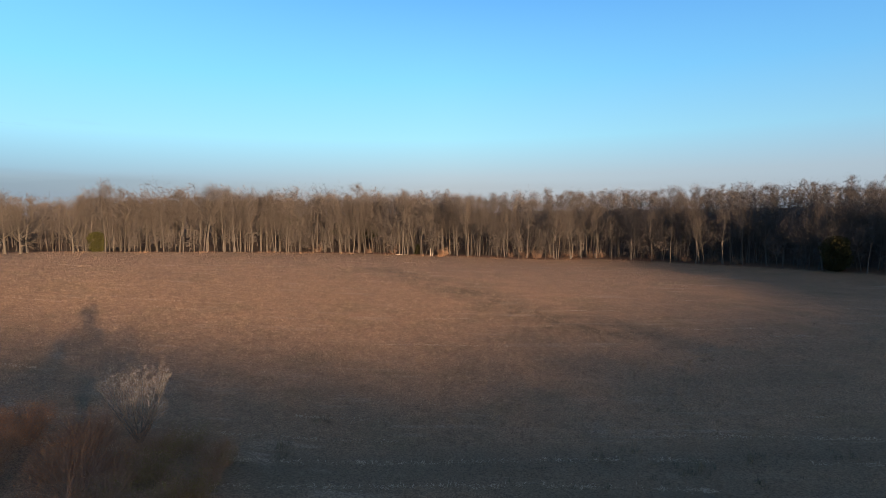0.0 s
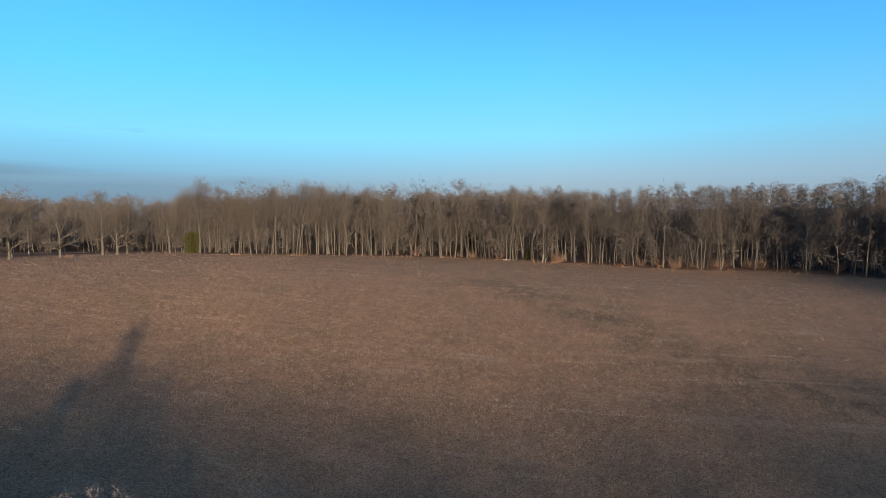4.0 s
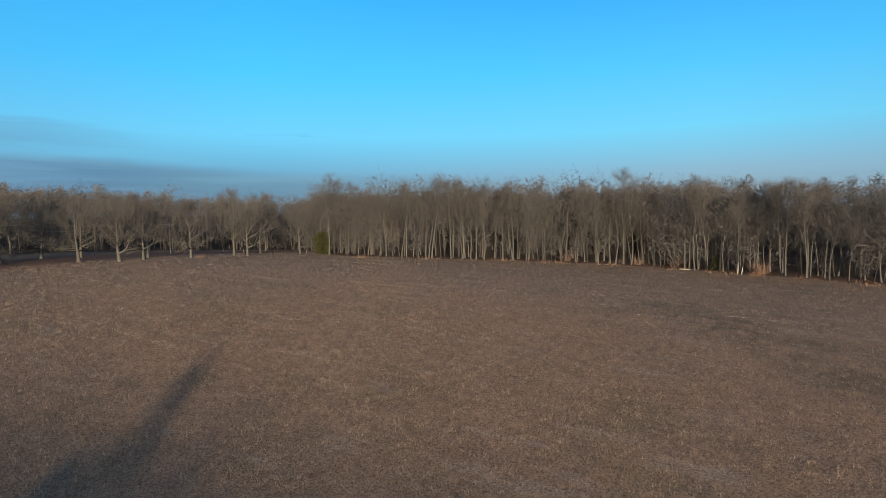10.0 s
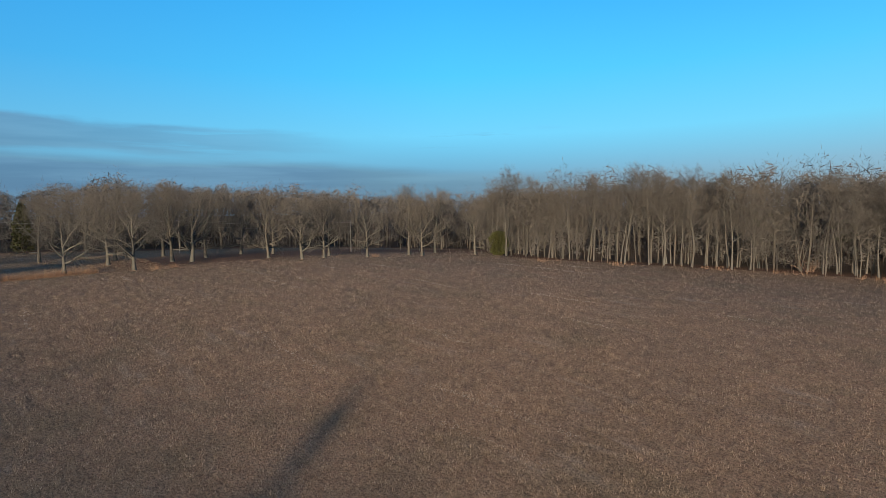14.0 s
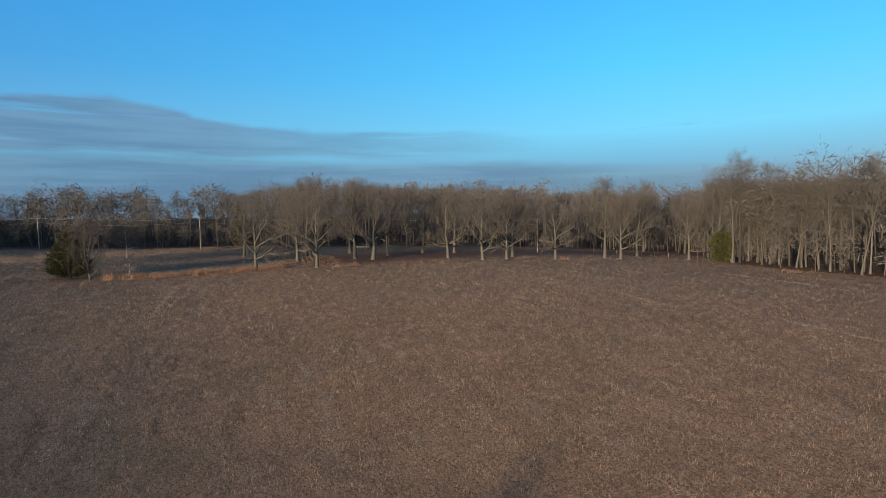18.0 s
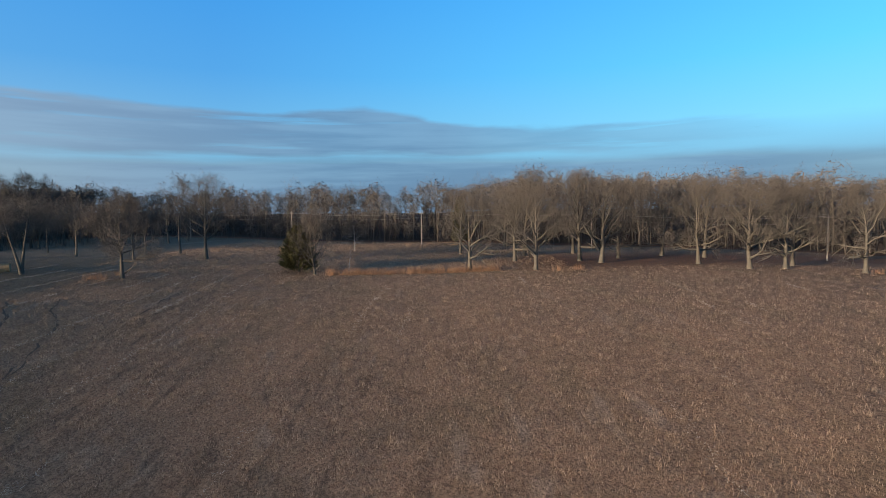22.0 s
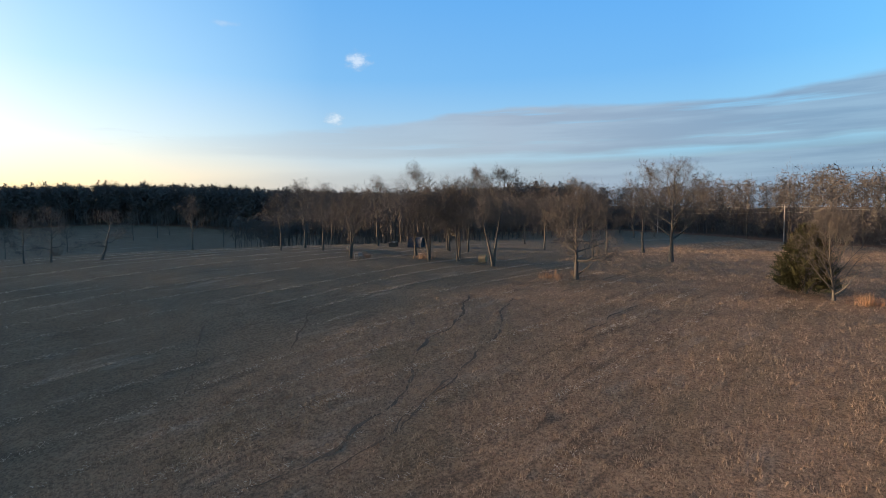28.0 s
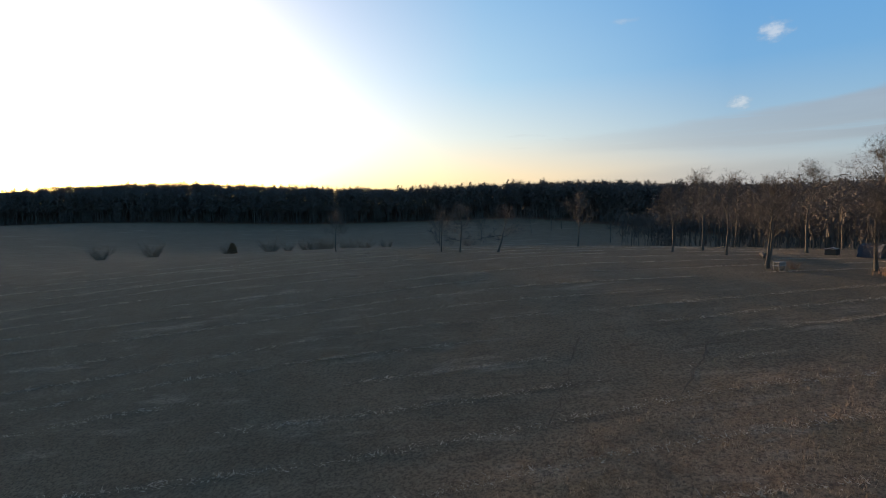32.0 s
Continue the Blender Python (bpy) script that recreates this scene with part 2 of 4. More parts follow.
def strand(rng, start, way, length, steps, bend, lift):
    """A wandering line of points."""
    pts, d = [start.copy()], way.normalized()
    for _ in range(steps):
        d = (d + Vector((rng.gauss(0, bend), rng.gauss(0, bend), rng.gauss(0, bend) + lift))).normalized()
        pts.append(pts[-1] + d * (length / steps))
    return pts


def sprig(out, p, d, length, width, rng):
    """One twig: a long thin triangle and two side shoots."""
    side = d.cross(Vector((rng.gauss(0, 1), rng.gauss(0, 1), rng.gauss(0, 1)))).normalized() * width / 2
    out.append((p - side, p + side, p + d * length))
    for s in (0.3, 0.6):
        q = p + d * length * (s + rng.uniform(-0.12, 0.12))
        e = (d + Vector((rng.gauss(0, 0.6), rng.gauss(0, 0.6), rng.gauss(0.1, 0.5)))).normalized()
        out.append((q - side * 0.7, q + side * 0.7, q + e * length * rng.uniform(0.45, 0.75)))


def around(d, angle, turn):
    """A direction at that angle from d."""
    side = d.orthogonal().normalized()
    side = Matrix.Rotation(turn, 3, d) @ side
    return (d * math.cos(angle) + side * math.sin(angle)).normalized()


def bare_tree(seed, tall, wide, girth, low, limbs, fine, twig=0.05, lean=0.0, gnarl=0.12, up=0.05, profile=1.0, stems=1, rise=(84, 62), stout=0.62, splay=0.12):
    """Wood and twigs of a leafless tree: its height, crown radius, trunk radius, the height of its lowest limb as a share of the whole,
    the number of limbs and how finely they divide."""
    rng = random.Random(seed)
    verts, faces, twigs = [], [], []

    def divide(pts, radii, level_, length):
        """Side branches along a limb."""
        n = fine[level_]
        for i in range(n):
            s = 0.22 + 0.78 * (i + rng.random()) / n
            k = min(int(s * (len(pts) - 1)), len(pts) - 2)
            f = s * (len(pts) - 1) - k
            p, r = pts[k].lerp(pts[k + 1], f), radii[k] * (1 - f) + radii[k + 1] * f
            d = around((pts[k + 1] - pts[k]).normalized(), rng.uniform(0.5, 1.05), rng.uniform(0, 6.3))
            d.z += 0.05
            long = length * rng.uniform(0.32, 0.6) * (1.15 - 0.5 * s)
            if level_ + 1 < len(fine):
                q = strand(rng, p, d, long, 2, gnarl * 1.3, 0.4 * up)
                rr = [r * 0.6, r * 0.38, r * 0.12]
                if level_ + 2 < len(fine):
                    tube(verts, faces, q, rr, 3)
                else:
                    for w in (around(d, 1.57, rng.uniform(0, 6.3)) * r * 0.6,):
                        faces.append((len(verts), len(verts) + 1, len(verts) + 2))
                        verts.extend((p - w, p + w, q[-1]))
                divide(q, rr, level_ + 1, long)
            else:
                sprig(twigs, p, d.normalized(), max(tall * 0.06, long), twig, rng)

    for stem in range(stems):
        way = Vector((lean + rng.gauss(0, 0.03), rng.gauss(0, 0.03), 1))
        if stems > 1:
            way += Vector((math.cos(stem * 6.28 / stems), math.sin(stem * 6.28 / stems), 0)) * splay * rng.uniform(0.6, 1.3)
        steps = 9
        trunk = strand(rng, Vector((0, 0, -0.3)), way, tall * 0.93, steps, gnarl * 0.35, 0.04)
        radii = [girth * (1.35 if i == 0 else 1.0) * (1 - 0.93 * (i / steps) ** 0.9) for i in range(steps + 1)]
        tube(verts, faces, trunk, radii, 7)
        divide(trunk[-4:], radii[-4:], 1, tall * 0.35)
        for i in range(limbs):
            s = low + (0.93 - low) * (i + rng.random() * 0.8) / limbs
            k = min(int(s * steps), steps - 1)
            f = s * steps - k
            p, r = trunk[k].lerp(trunk[k + 1], f), radii[k] * (1 - f) + radii[k + 1] * f
            rel = (s - low) / (1 - low)
            reach = wide * (math.sin(math.pi * (0.34 + 0.58 * rel)) ** profile) * rng.uniform(0.75, 1.1)
            d = around(Vector((0, 0, 1)), radians(rise[0] - rise[1] * rel + rng.uniform(-8, 8)), i * 2.4 + rng.uniform(-0.5, 0.5))
            q = strand(rng, p, d, reach, 5, gnarl, 0.4 * up + 0.02)
            big = r * (stout if rel < 0.6 else 0.7)
            rr = [big * (1 - 0.86 * j / 5) for j in range(6)]
            tube(verts, faces, q, rr, 4)
            divide(q, rr, 0, reach)
    twigs = np.array([[tuple(v) for v in t] for t in twigs])
    s = tall / max(float(twigs[:, :, 2].max()), 0.1)
    return [v * s for v in verts], faces, twigs * s


def tree_thing(name, label, category, wood, bark, twig_mat, group="", crown="crown"):
    """An Empty at the base of the trunk, with the wood and the twigs as its parts."""
    verts, faces, twigs = wood
    ob = tagged(new(name), label, category, group)
    part("trunk", mesh_of("trunk", verts, faces, bark, True), ob)
    part(crown, tri_mesh("crown", twigs, twig_mat), ob)
    return ob


def put(ob, x, y, turn=0.0, size=1.0, tall=1.0, sink=0.0):
    return copy_thing(ob, Matrix.LocRotScale((x, y, level(x, y) - sink), Euler((0, 0, turn)), (size, size, size * tall)))


def drop_pattern(ob):
    for o in (*ob.children_recursive, ob):
        bpy.data.objects.remove(o)


# ---- ground: one sheet to the horizon ----
def graded(lo, hi, step):
    mid = np.arange(lo, hi + step, step)
    out, d = [], step
    edge = mid[-1]
    while edge < 4600:
        d *= 1.25
        edge += d
        out.append(edge)
    tail = np.array(out)
    return np.concatenate([lo - (tail[::-1] - mid[-1]), mid, tail])


def build_ground():
    xs, ys = graded(-330, 330, 3.0), graded(-375, 330, 3.0)
    gx, gy = np.meshgrid(xs, ys)
    gz = height(gx, gy)
    near = (np.abs(gx) < 300) & (np.abs(gy) < 330)
    rough = np.array([[rough_at(a, b) if k else 0 for a, b, k in zip(ra, rb, rk)] for ra, rb, rk in zip(gx, gy, near)])
    gz = gz + rough
    nx, ny = len(xs), len(ys)
    idx = np.arange(nx * ny).reshape(ny, nx)
    quads = np.stack([idx[:-1, :-1], idx[:-1, 1:], idx[1:, 1:], idx[1:, :-1]], -1).reshape(-1, 4)
    me = bpy.data.meshes.new("ground")
    me.from_pydata(np.stack([gx, gy, gz], -1).reshape(-1, 3).tolist(), [], quads.tolist())
    me.shade_smooth()
    x, y = gx.ravel(), gy.ravel()
    woods = np.where(inside(x, y, OPEN), 0.0, 1.0)
    litter = np.clip(woods + np.clip(1 - off_line(x, y, [(-170, 115), (-176, 150), (-178, 180), (-165, 205)]) / 22, 0, 1) * 1.4, 0, 1)
    mown = np.clip((36 - y + 0.10 * (x + 100) + 4 * np.sin(x * 0.07)) / 7, 0, 1)
    mown = np.maximum(mown, np.clip((-156 - x) / 8, 0, 1) * 0.1)
    mown = np.maximum(mown, np.clip(1 - np.abs(y - 50 - 0.12 * x) / 7, 0, 1) * (x > -22))
    swale = np.clip(1 - off_line(x, y, SWALE) / 9, 0, 1) ** 0.7
    for key, val in (("litter", litter), ("mown", mown), ("swale", swale), ("brow", np.clip((-72 - x) / 12, 0, 1) * np.clip((95 - y) / 15, 0, 1) * (x > -160)), ("wood_shade", np.clip((edge_off(x, y) - 6) / 8, 0, 1) * woods)):
        a = me.attributes.new(key, "FLOAT", "POINT")
        a.data.foreach_set("value", val.astype(np.float32))
    m, nt, p = blank("field_and_wood_floor", 0.95)
    big, mid, fine_ = ramp(nt, noise_of(nt, 0.03, 3), 0.35, 0.65), ramp(nt, noise_of(nt, 0.25, 4), 0.35, 0.68), ramp(nt, noise_of(nt, 1.6, 5), 0.3, 0.7)
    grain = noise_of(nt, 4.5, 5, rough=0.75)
    rust = mixer(nt, big, (0.36, 0.212, 0.127), (0.285, 0.178, 0.112))
    rust = mixer(nt, times_of(nt, mid, 0.6), rust, (0.18, 0.112, 0.068))
    rust = mixer(nt, times_of(nt, fine_, 0.5), rust, (0.42, 0.30, 0.19))
    patch = ramp(nt, noise_of(nt, 0.075, 5, (1.0, 1.6, 1.0)), 0.50, 0.66)
    rust = mixer(nt, times_of(nt, patch, 0.6), rust, (0.225, 0.165, 0.095))
    grey = mixer(nt, mid, (0.185, 0.138, 0.09), (0.235, 0.182, 0.122))
    grey = mixer(nt, times_of(nt, fine_, 0.5), grey, (0.13, 0.115, 0.08))
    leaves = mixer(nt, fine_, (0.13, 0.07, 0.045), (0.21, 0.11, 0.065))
    # tree shade over the inner wood floor, put into the litter colour
    leaves = mixer(nt, attribute(nt, "wood_shade"), leaves, (0.055, 0.043, 0.036))
    col = mixer(nt, attribute(nt, "mown"), rust, grey)
    col = mixer(nt, times_of(nt, times_of(nt, attribute(nt, "swale"), ramp(nt, noise_of(nt, 0.16, 4), 0.36, 0.56)), 0.8), col, (0.125, 0.105, 0.065))
    # cut swaths lie in rows
    rows = noise_of(nt, 1.0, 3, (0.02, 0.42, 1.0))
    row = times_of(nt, ramp(nt, rows, 0.56, 0.66), ramp(nt, noise_of(nt, 0.12, 3), 0.42, 0.6))
    col = mixer(nt, times_of(nt, row, 0.55), col, (0.40, 0.31, 0.23))
    # old wheel lines run down the brow
    old = times_of(nt, ramp(nt, noise_of(nt, 1.0, 2, (0.03, 0.7, 1.0), turn=-25.0), 0.57, 0.64), ramp(nt, noise_of(nt, 0.05, 2), 0.42, 0.56))
    col = mixer(nt, times_of(nt, times_of(nt, old, attribute(nt, "brow")), 0.45), col, (0.10, 0.075, 0.052))
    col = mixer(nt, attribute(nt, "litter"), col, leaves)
    # shade between tufts, painted dark where the bump grain dips
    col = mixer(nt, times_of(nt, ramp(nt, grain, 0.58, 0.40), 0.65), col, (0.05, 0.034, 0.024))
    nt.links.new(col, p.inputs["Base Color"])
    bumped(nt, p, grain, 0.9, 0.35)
    me.materials.append(m)
    return tagged(new("ground", me), "rolling winter field of rusty broomsedge and cut grass", "ground", kind="structure")


# a damp fold of greener, darker grass down the slope
SWALE = [(-19, 158), (-8, 145), (3, 133), (13, 118), (22, 104), (36, 101)]
GROUND = build_ground()


# ---- open-grown oaks, each as it stands in the pasture ----
OAKS = [
    bare_tree(11, 16.5, 10.6, 0.46, 0.17, 14, (9, 6, 4), 0.026, rise=(74, 60), stout=0.8, gnarl=0.15),
    bare_tree(12, 17.5, 11.2, 0.52, 0.18, 15, (9, 6, 4), 0.026, rise=(76, 62), stout=0.8, gnarl=0.17),
    bare_tree(13, 18.0, 9.8, 0.48, 0.20, 14, (9, 6, 4), 0.026, rise=(68, 54), stout=0.8, gnarl=0.13),
    bare_tree(14, 16.0, 11.4, 0.54, 0.15, 14, (9, 6, 4), 0.026, rise=(80, 64), stout=0.82, gnarl=0.18),
    bare_tree(15, 20.0, 9.6, 0.46, 0.24, 15, (9, 6, 4), 0.026, rise=(66, 52), stout=0.75, gnarl=0.13),
    bare_tree(16, 17.0, 6.8, 0.28, 0.40, 12, (9, 6, 4), 0.026, rise=(64, 50), stout=0.7, gnarl=0.14),
]
OAK_TALL = [16.5, 17.5, 18.0, 16.0, 20.0, 17.0]
OAK_LABELS = ["bare spreading oak with a rounded grey-brown crown", "bare broad oak with long crooked limbs over the pasture",
              "bare upright oak with a dense twiggy crown", "bare low-limbed oak with wide grey branches", "tall bare oak with a high fan of limbs", "slim bare oak with a high crown in the grove"]
oak_patterns = [tree_thing("oak_tree", label, "tree", wood, OAK_BARK, GREY_TWIG, "open-grown oaks") for wood, label in zip(OAKS, OAK_LABELS)]
rng = random.Random(5)
OAK_SPOTS = [
    (-137.3, 7.3, 13.5, 2), (-149.3, -0.2, 16, 4), (-140.6, 11.1, 15, 2), (-151.3, 3.1, 16, 0), (-167.7, 9.6, 15, 2), (-163.1, 24.2, 13, 2),
    (-174.3, 20.4, 14, 0), (-179, 26, 20, 4), (-169, 36.2, 20, 4), (-156, 91.5, 16.5, 0), (-186, 91, 15, 2), (-210, 105, 17, 4), (-169.6, 102, 17, 1),
    (-156, 104, 17.9, 0), (-181, 106, 19, 4), (-187, 119, 19, 4), (-169.5, 116, 18, 2), (-165.9, 119.5, 17.5, 3), (-174.3, 126, 16, 2), (-214, 146, 18, 4),
    (-182, 139, 18, 1), (-163, 138.5, 18, 1), (-177.5, 147, 17, 2), (-154.5, 144, 16, 3), (-155, 151, 17.5, 0), (-160.5, 156, 16, 2), (-149.5, 161.8, 17, 1),
    (-150.2, 178, 20, 4), (-146.4, 180, 19, 0), (-156, 194.5, 20, 4), (-141.3, 198.5, 15, 2), (-177, 218, 18, 4),
    (-114, -45, 13, 2), (-125, -25, 13, 2), (-131.3, -26.5, 16, 4), (-130.7, -18, 15, 2), (-145.6, -19.5, 17, 4), (-139.6, 1, 19, 4), (-150, -1.4, 15, 1),
    (-60.9, -54, 11, 2), (-108, -178, 15, 0), (-136, -199, 15, 1), (-147, -202, 14, 3), (-154, -208, 15, 2), (-163, -161, 16, 0), (-88, -160, 13, 2),
]
for _ in range(28):
    x, y = rng.uniform(-262, -152), rng.uniform(-120, 2)
    if all(math.hypot(x - s[0], y - s[1]) > 6 for s in OAK_SPOTS):
        OAK_SPOTS.append((x, y, rng.uniform(12, 15.5), rng.choice((0, 2, 4, 4))))
for x, y, tall, k in OAK_SPOTS:
    k = 5 if y < 30 and x > -185 else k
    put(oak_patterns[k], x, y, rng.uniform(0, 6.28), (1.16 if y > 80 else 0.97) * tall / OAK_TALL[k])
for ob in oak_patterns:
    drop_pattern(ob)


def lone(name, label, wood, bark, twig, x, y, turn=0.0, category="tree"):
    ob = tree_thing(name, label, category, wood, bark, twig)
    ob.matrix_basis = pose(x, y, level(x, y), 0, 0, turn)
    return ob


# the lone crooked oak, with a low stem leaning out of its foot
lone_oak = lone("oak_tree", "lone crooked bare oak with a rounded crown in the pasture", bare_tree(21, 15.2, 8.8, 0.42, 0.24, 17, (11, 8, 6), 0.022, gnarl=0.17, lean=-0.08, stout=0.72), BARK, GREY_TWIG, -142, 34.4, 40)
v, f = [], []
r21 = random.Random(3)
q = strand(r21, Vector((0, 0, 0.6)), Vector((0.3, 0.6, 0.8)), 3.4, 6, 0.22, 0.12)
tube(v, f, q, [0.16, 0.14, 0.12, 0.1, 0.08, 0.05, 0.02], 6)
part("side_stem", mesh_of("side_stem", v, f, BARK, True), lone_oak)
# twin-trunked trees
for x, y, seed, tall in ((-141.5, 18.7, 31, 17.5), (-128, -3.5, 32, 13.8), (-142.8, 9.3, 33, 14.0), (-138.2, 6.3, 34, 13.5)):
    lone("oak_tree", "twin-stemmed bare tree with a broken pale top", bare_tree(seed, tall, 6.0, 0.28, 0.38, 10, (9, 7, 5), 0.026, gnarl=0.12, up=0.09, stems=2), OAK_BARK, GREY_TWIG if seed != 31 else TWIG, x, y, seed * 40)
# small trees on the brow
lone("young_tree", "slender bare young tree on the brow", bare_tree(41, 9.5, 3.4, 0.16, 0.22, 13, (6, 4, 4), 0.035), BARK, TWIG, -84.4, -38.4)
lone("young_tree", "small bare tree with a rounded crown on the brow", bare_tree(42, 10, 4.2, 0.2, 0.24, 13, (6, 4, 4), 0.035), BARK, TWIG, -88, -36.4)
lone("dead_tree", "dead tree leaning over with bare branches", bare_tree(43, 9.5, 4.4, 0.26, 0.3, 11, (6, 4, 4), 0.035, lean=-0.35, gnarl=0.18), BARK, TWIG, -95.1, -34)
lone("young_tree", "small bare sapling tree in the meadow", bare_tree(44, 8, 3.0, 0.14, 0.3, 12, (6, 4, 4), 0.04), PALE_BARK, GREY_TWIG, -192.7, 64)
lone("sapling", "pale thin sapling above tall dry grass", bare_tree(45, 5.4, 1.6, 0.06, 0.2, 12, (4, 3), 0.03, up=0.15), PALE_BARK, STRAW, -153.6, 69, category="sapling")


# ---- evergreens ----
def cone_clumps(seed, tall, wide, count, leaf, shape, low=0.02):
    """Many small leaf sprays filling an uneven conical or rounded crown."""
    g = np.random.default_rng(seed)
    t = low + (1 - low) * g.random(count) ** (0.8 if shape == "cone" else 1.0)
    if shape == "cone":
        rad = wide * (1 - t) ** 0.62 * np.minimum(1, 0.7 + 2.5 * t)
    else:
        rad = wide * np.sqrt(np.clip(1 - (2 * t - 1) ** 4, 0.02, 1))
    a = g.random(count) * 6.283
    lump = 1 + 0.20 * np.sin(3 * a + 9 * t) + 0.14 * np.sin(7 * a - 17 * t + seed) + 0.10 * np.sin(11 * a + 31 * t)
    r = rad * lump * (0.55 + 0.45 * np.sqrt(g.random(count)))
    c = np.stack([r * np.cos(a), r * np.sin(a), t * tall], -1)
    out = np.stack([np.cos(a), np.sin(a), 0.7 + 0 * a], -1) + g.normal(0, 0.45, (count, 3))
    out /= np.linalg.norm(out, axis=1, keepdims=True)
    side = np.cross(out, g.normal(0, 1, (count, 3)))
    side /= np.linalg.norm(side, axis=1, keepdims=True)
    n = leaf * (0.6 + 0.8 * g.random(count))[:, None]
    return np.stack([c - side * n * 0.42, c + side * n * 0.42, c + out * n], 1)


def evergreen(name, label, seed, tall, wide, count, leaf, shape, mat, x, y, bole=0.0):
    ob = tagged(new(name), label, "tree")
    vv, ff = [], []
    tube(vv, ff, [Vector((0, 0, -0.2)), Vector((0.1, 0, tall * 0.5)), Vector((0.05, 0.05, tall * 0.97))], [0.05 * wide + 0.06, 0.04 * wide, 0.02], 7)
    part("trunk", mesh_of("trunk", vv, ff, BARK, True), ob)
    tri = cone_clumps(seed, tall - bole, wide, count, leaf, shape)
    tri[:, :, 2] += bole
    part("crown", tri_mesh("crown", tri, mat), ob)
    ob.matrix_basis = pose(x, y, level(x, y), 0, 0, seed * 37)
    return ob


def boughs(seed, tall, wide, count, per, leaf):
    """Leaf sprays along separate rising boughs, so that the outline stays ragged with gaps."""
    g = np.random.default_rng(seed)
    t = g.random(count) ** 1.15 * 0.94 + 0.02
    a = g.random(count) * 6.283
    reach = wide * (1 - t) ** 0.75 * np.minimum(1, 0.72 + 2.2 * t) * g.uniform(0.6, 1.18, count) + 0.15
    lift = g.uniform(0.1, 0.75, count)
    t, a, reach, lift = (np.repeat(v, per) for v in (t, a, reach, lift))
    u = 0.25 + 0.75 * g.random(count * per) ** 0.6
    c = np.stack([np.cos(a) * reach * u, np.sin(a) * reach * u, t * tall + lift * reach * u**1.4], -1) + g.normal(0, 1, (count * per, 3)) * (0.10 + 0.16 * (1 - u))[:, None]
    c[:, 2] = np.maximum(c[:, 2], 0.05)
    out = np.stack([np.cos(a), np.sin(a), lift + 0.5], -1) + g.normal(0, 0.5, (count * per, 3))
    out /= np.linalg.norm(out, axis=1, keepdims=True)
    side = np.cross(out, g.normal(0, 1, (count * per, 3)))
    side /= np.linalg.norm(side, axis=1, keepdims=True)
    n = leaf * g.uniform(0.6, 1.4, count * per)[:, None]
    return np.stack([c - side * n * 0.28, c + side * n * 0.28, c + out * n], 1)


cedar = tagged(new("cedar_tree"), "ragged dark olive-green cedar behind a bare tree", "tree")
v, f = [], []
tube(v, f, [Vector((0, 0, -0.2)), Vector((0.1, 0, 3.8)), Vector((0.05, 0.05, 8.6))], [0.22, 0.14, 0.03], 7)
part("trunk", mesh_of("trunk", v, f, BARK, True), cedar)
part("crown", tri_mesh("crown", boughs(1, 8.6, 3.9, 420, 90, 0.19), CEDAR_GREEN), cedar)
cedar.matrix_basis = pose(-153.2, 60.0, level(-153.2, 60.0))
lone("bare_tree", "bushy bare tree growing against the cedar", bare_tree(46, 12.0, 7.4, 0.24, 0.08, 28, (8, 6, 4), 0.02, up=0.16, rise=(48, 34), gnarl=0.09, stout=0.62), EDGE_BARK, GREY_TWIG, -151.2, 63.3)
evergreen("holly_tree", "squat yellow-green evergreen at the wood's edge", 2, 7.6, 2.5, 6000, 0.4, "round", HOLLY_GREEN, -135.5, 203.5)
evergreen("cedar_tree", "dark broad cedar in the shade of the wood", 3, 11, 3.3, 6000, 0.55, "round", CEDAR_GREEN, 124.0, 168.5)
evergreen("cedar_tree", "small rusty brown cedar beyond the brow", 4, 2.8, 1.2, 2500, 0.3, "cone", BROWN_LEAF, -28.8, -79)
evergreen("cedar_tree", "young green cedar beside a broken stump", 5, 4.5, 1.5, 2500, 0.35, "cone", CEDAR_GREEN, -13.0, 238.5)
evergreen("cedar_tree", "dark cedar among bare trunks across the meadow", 6, 15, 3.0, 4000, 0.6, "cone", CEDAR_GREEN, -233, 93)
r9 = random.Random(9)
for i in range(16):
    x, y = r9.uniform(-95, -30) if i < 12 else r9.uniform(-125, -100), r9.uniform(262, 300)
    pine = evergreen("pine_tree", "dark pine top rising among bare trees", 60 + i, r9.uniform(9.5, 11.5), 2.6, 1400, 0.7, "round", PINE_GREEN, x, y, bole=4)

# ---- woods: trees of the edge one by one, the rest behind them as one mass ----
FOREST = [
    bare_tree(51, 24.5, 8.6, 0.24, 0.40, 11, (7, 5, 3), 0.036, gnarl=0.11, up=0.10, rise=(52, 36), stout=0.72),
    bare_tree(52, 25.5, 7.6, 0.22, 0.46, 10, (7, 5, 3), 0.036, gnarl=0.10, up=0.12, rise=(46, 32), stout=0.70),
    bare_tree(53, 23.5, 9.4, 0.26, 0.32, 11, (7, 5, 3), 0.036, gnarl=0.15, up=0.08, rise=(56, 38), stout=0.76),
    bare_tree(54, 22.5, 6.0, 0.16, 0.42, 10, (7, 5, 3), 0.036, gnarl=0.11, up=0.12, rise=(48, 32), stout=0.66),
    bare_tree(55, 25, 10.4, 0.30, 0.30, 12, (8, 5, 3), 0.036, gnarl=0.16, up=0.07, rise=(58, 40), stout=0.80),
    bare_tree(56, 13, 4.6, 0.09, 0.12, 12, (6, 6), 0.05, gnarl=0.13, up=0.06, rise=(60, 34)),
]
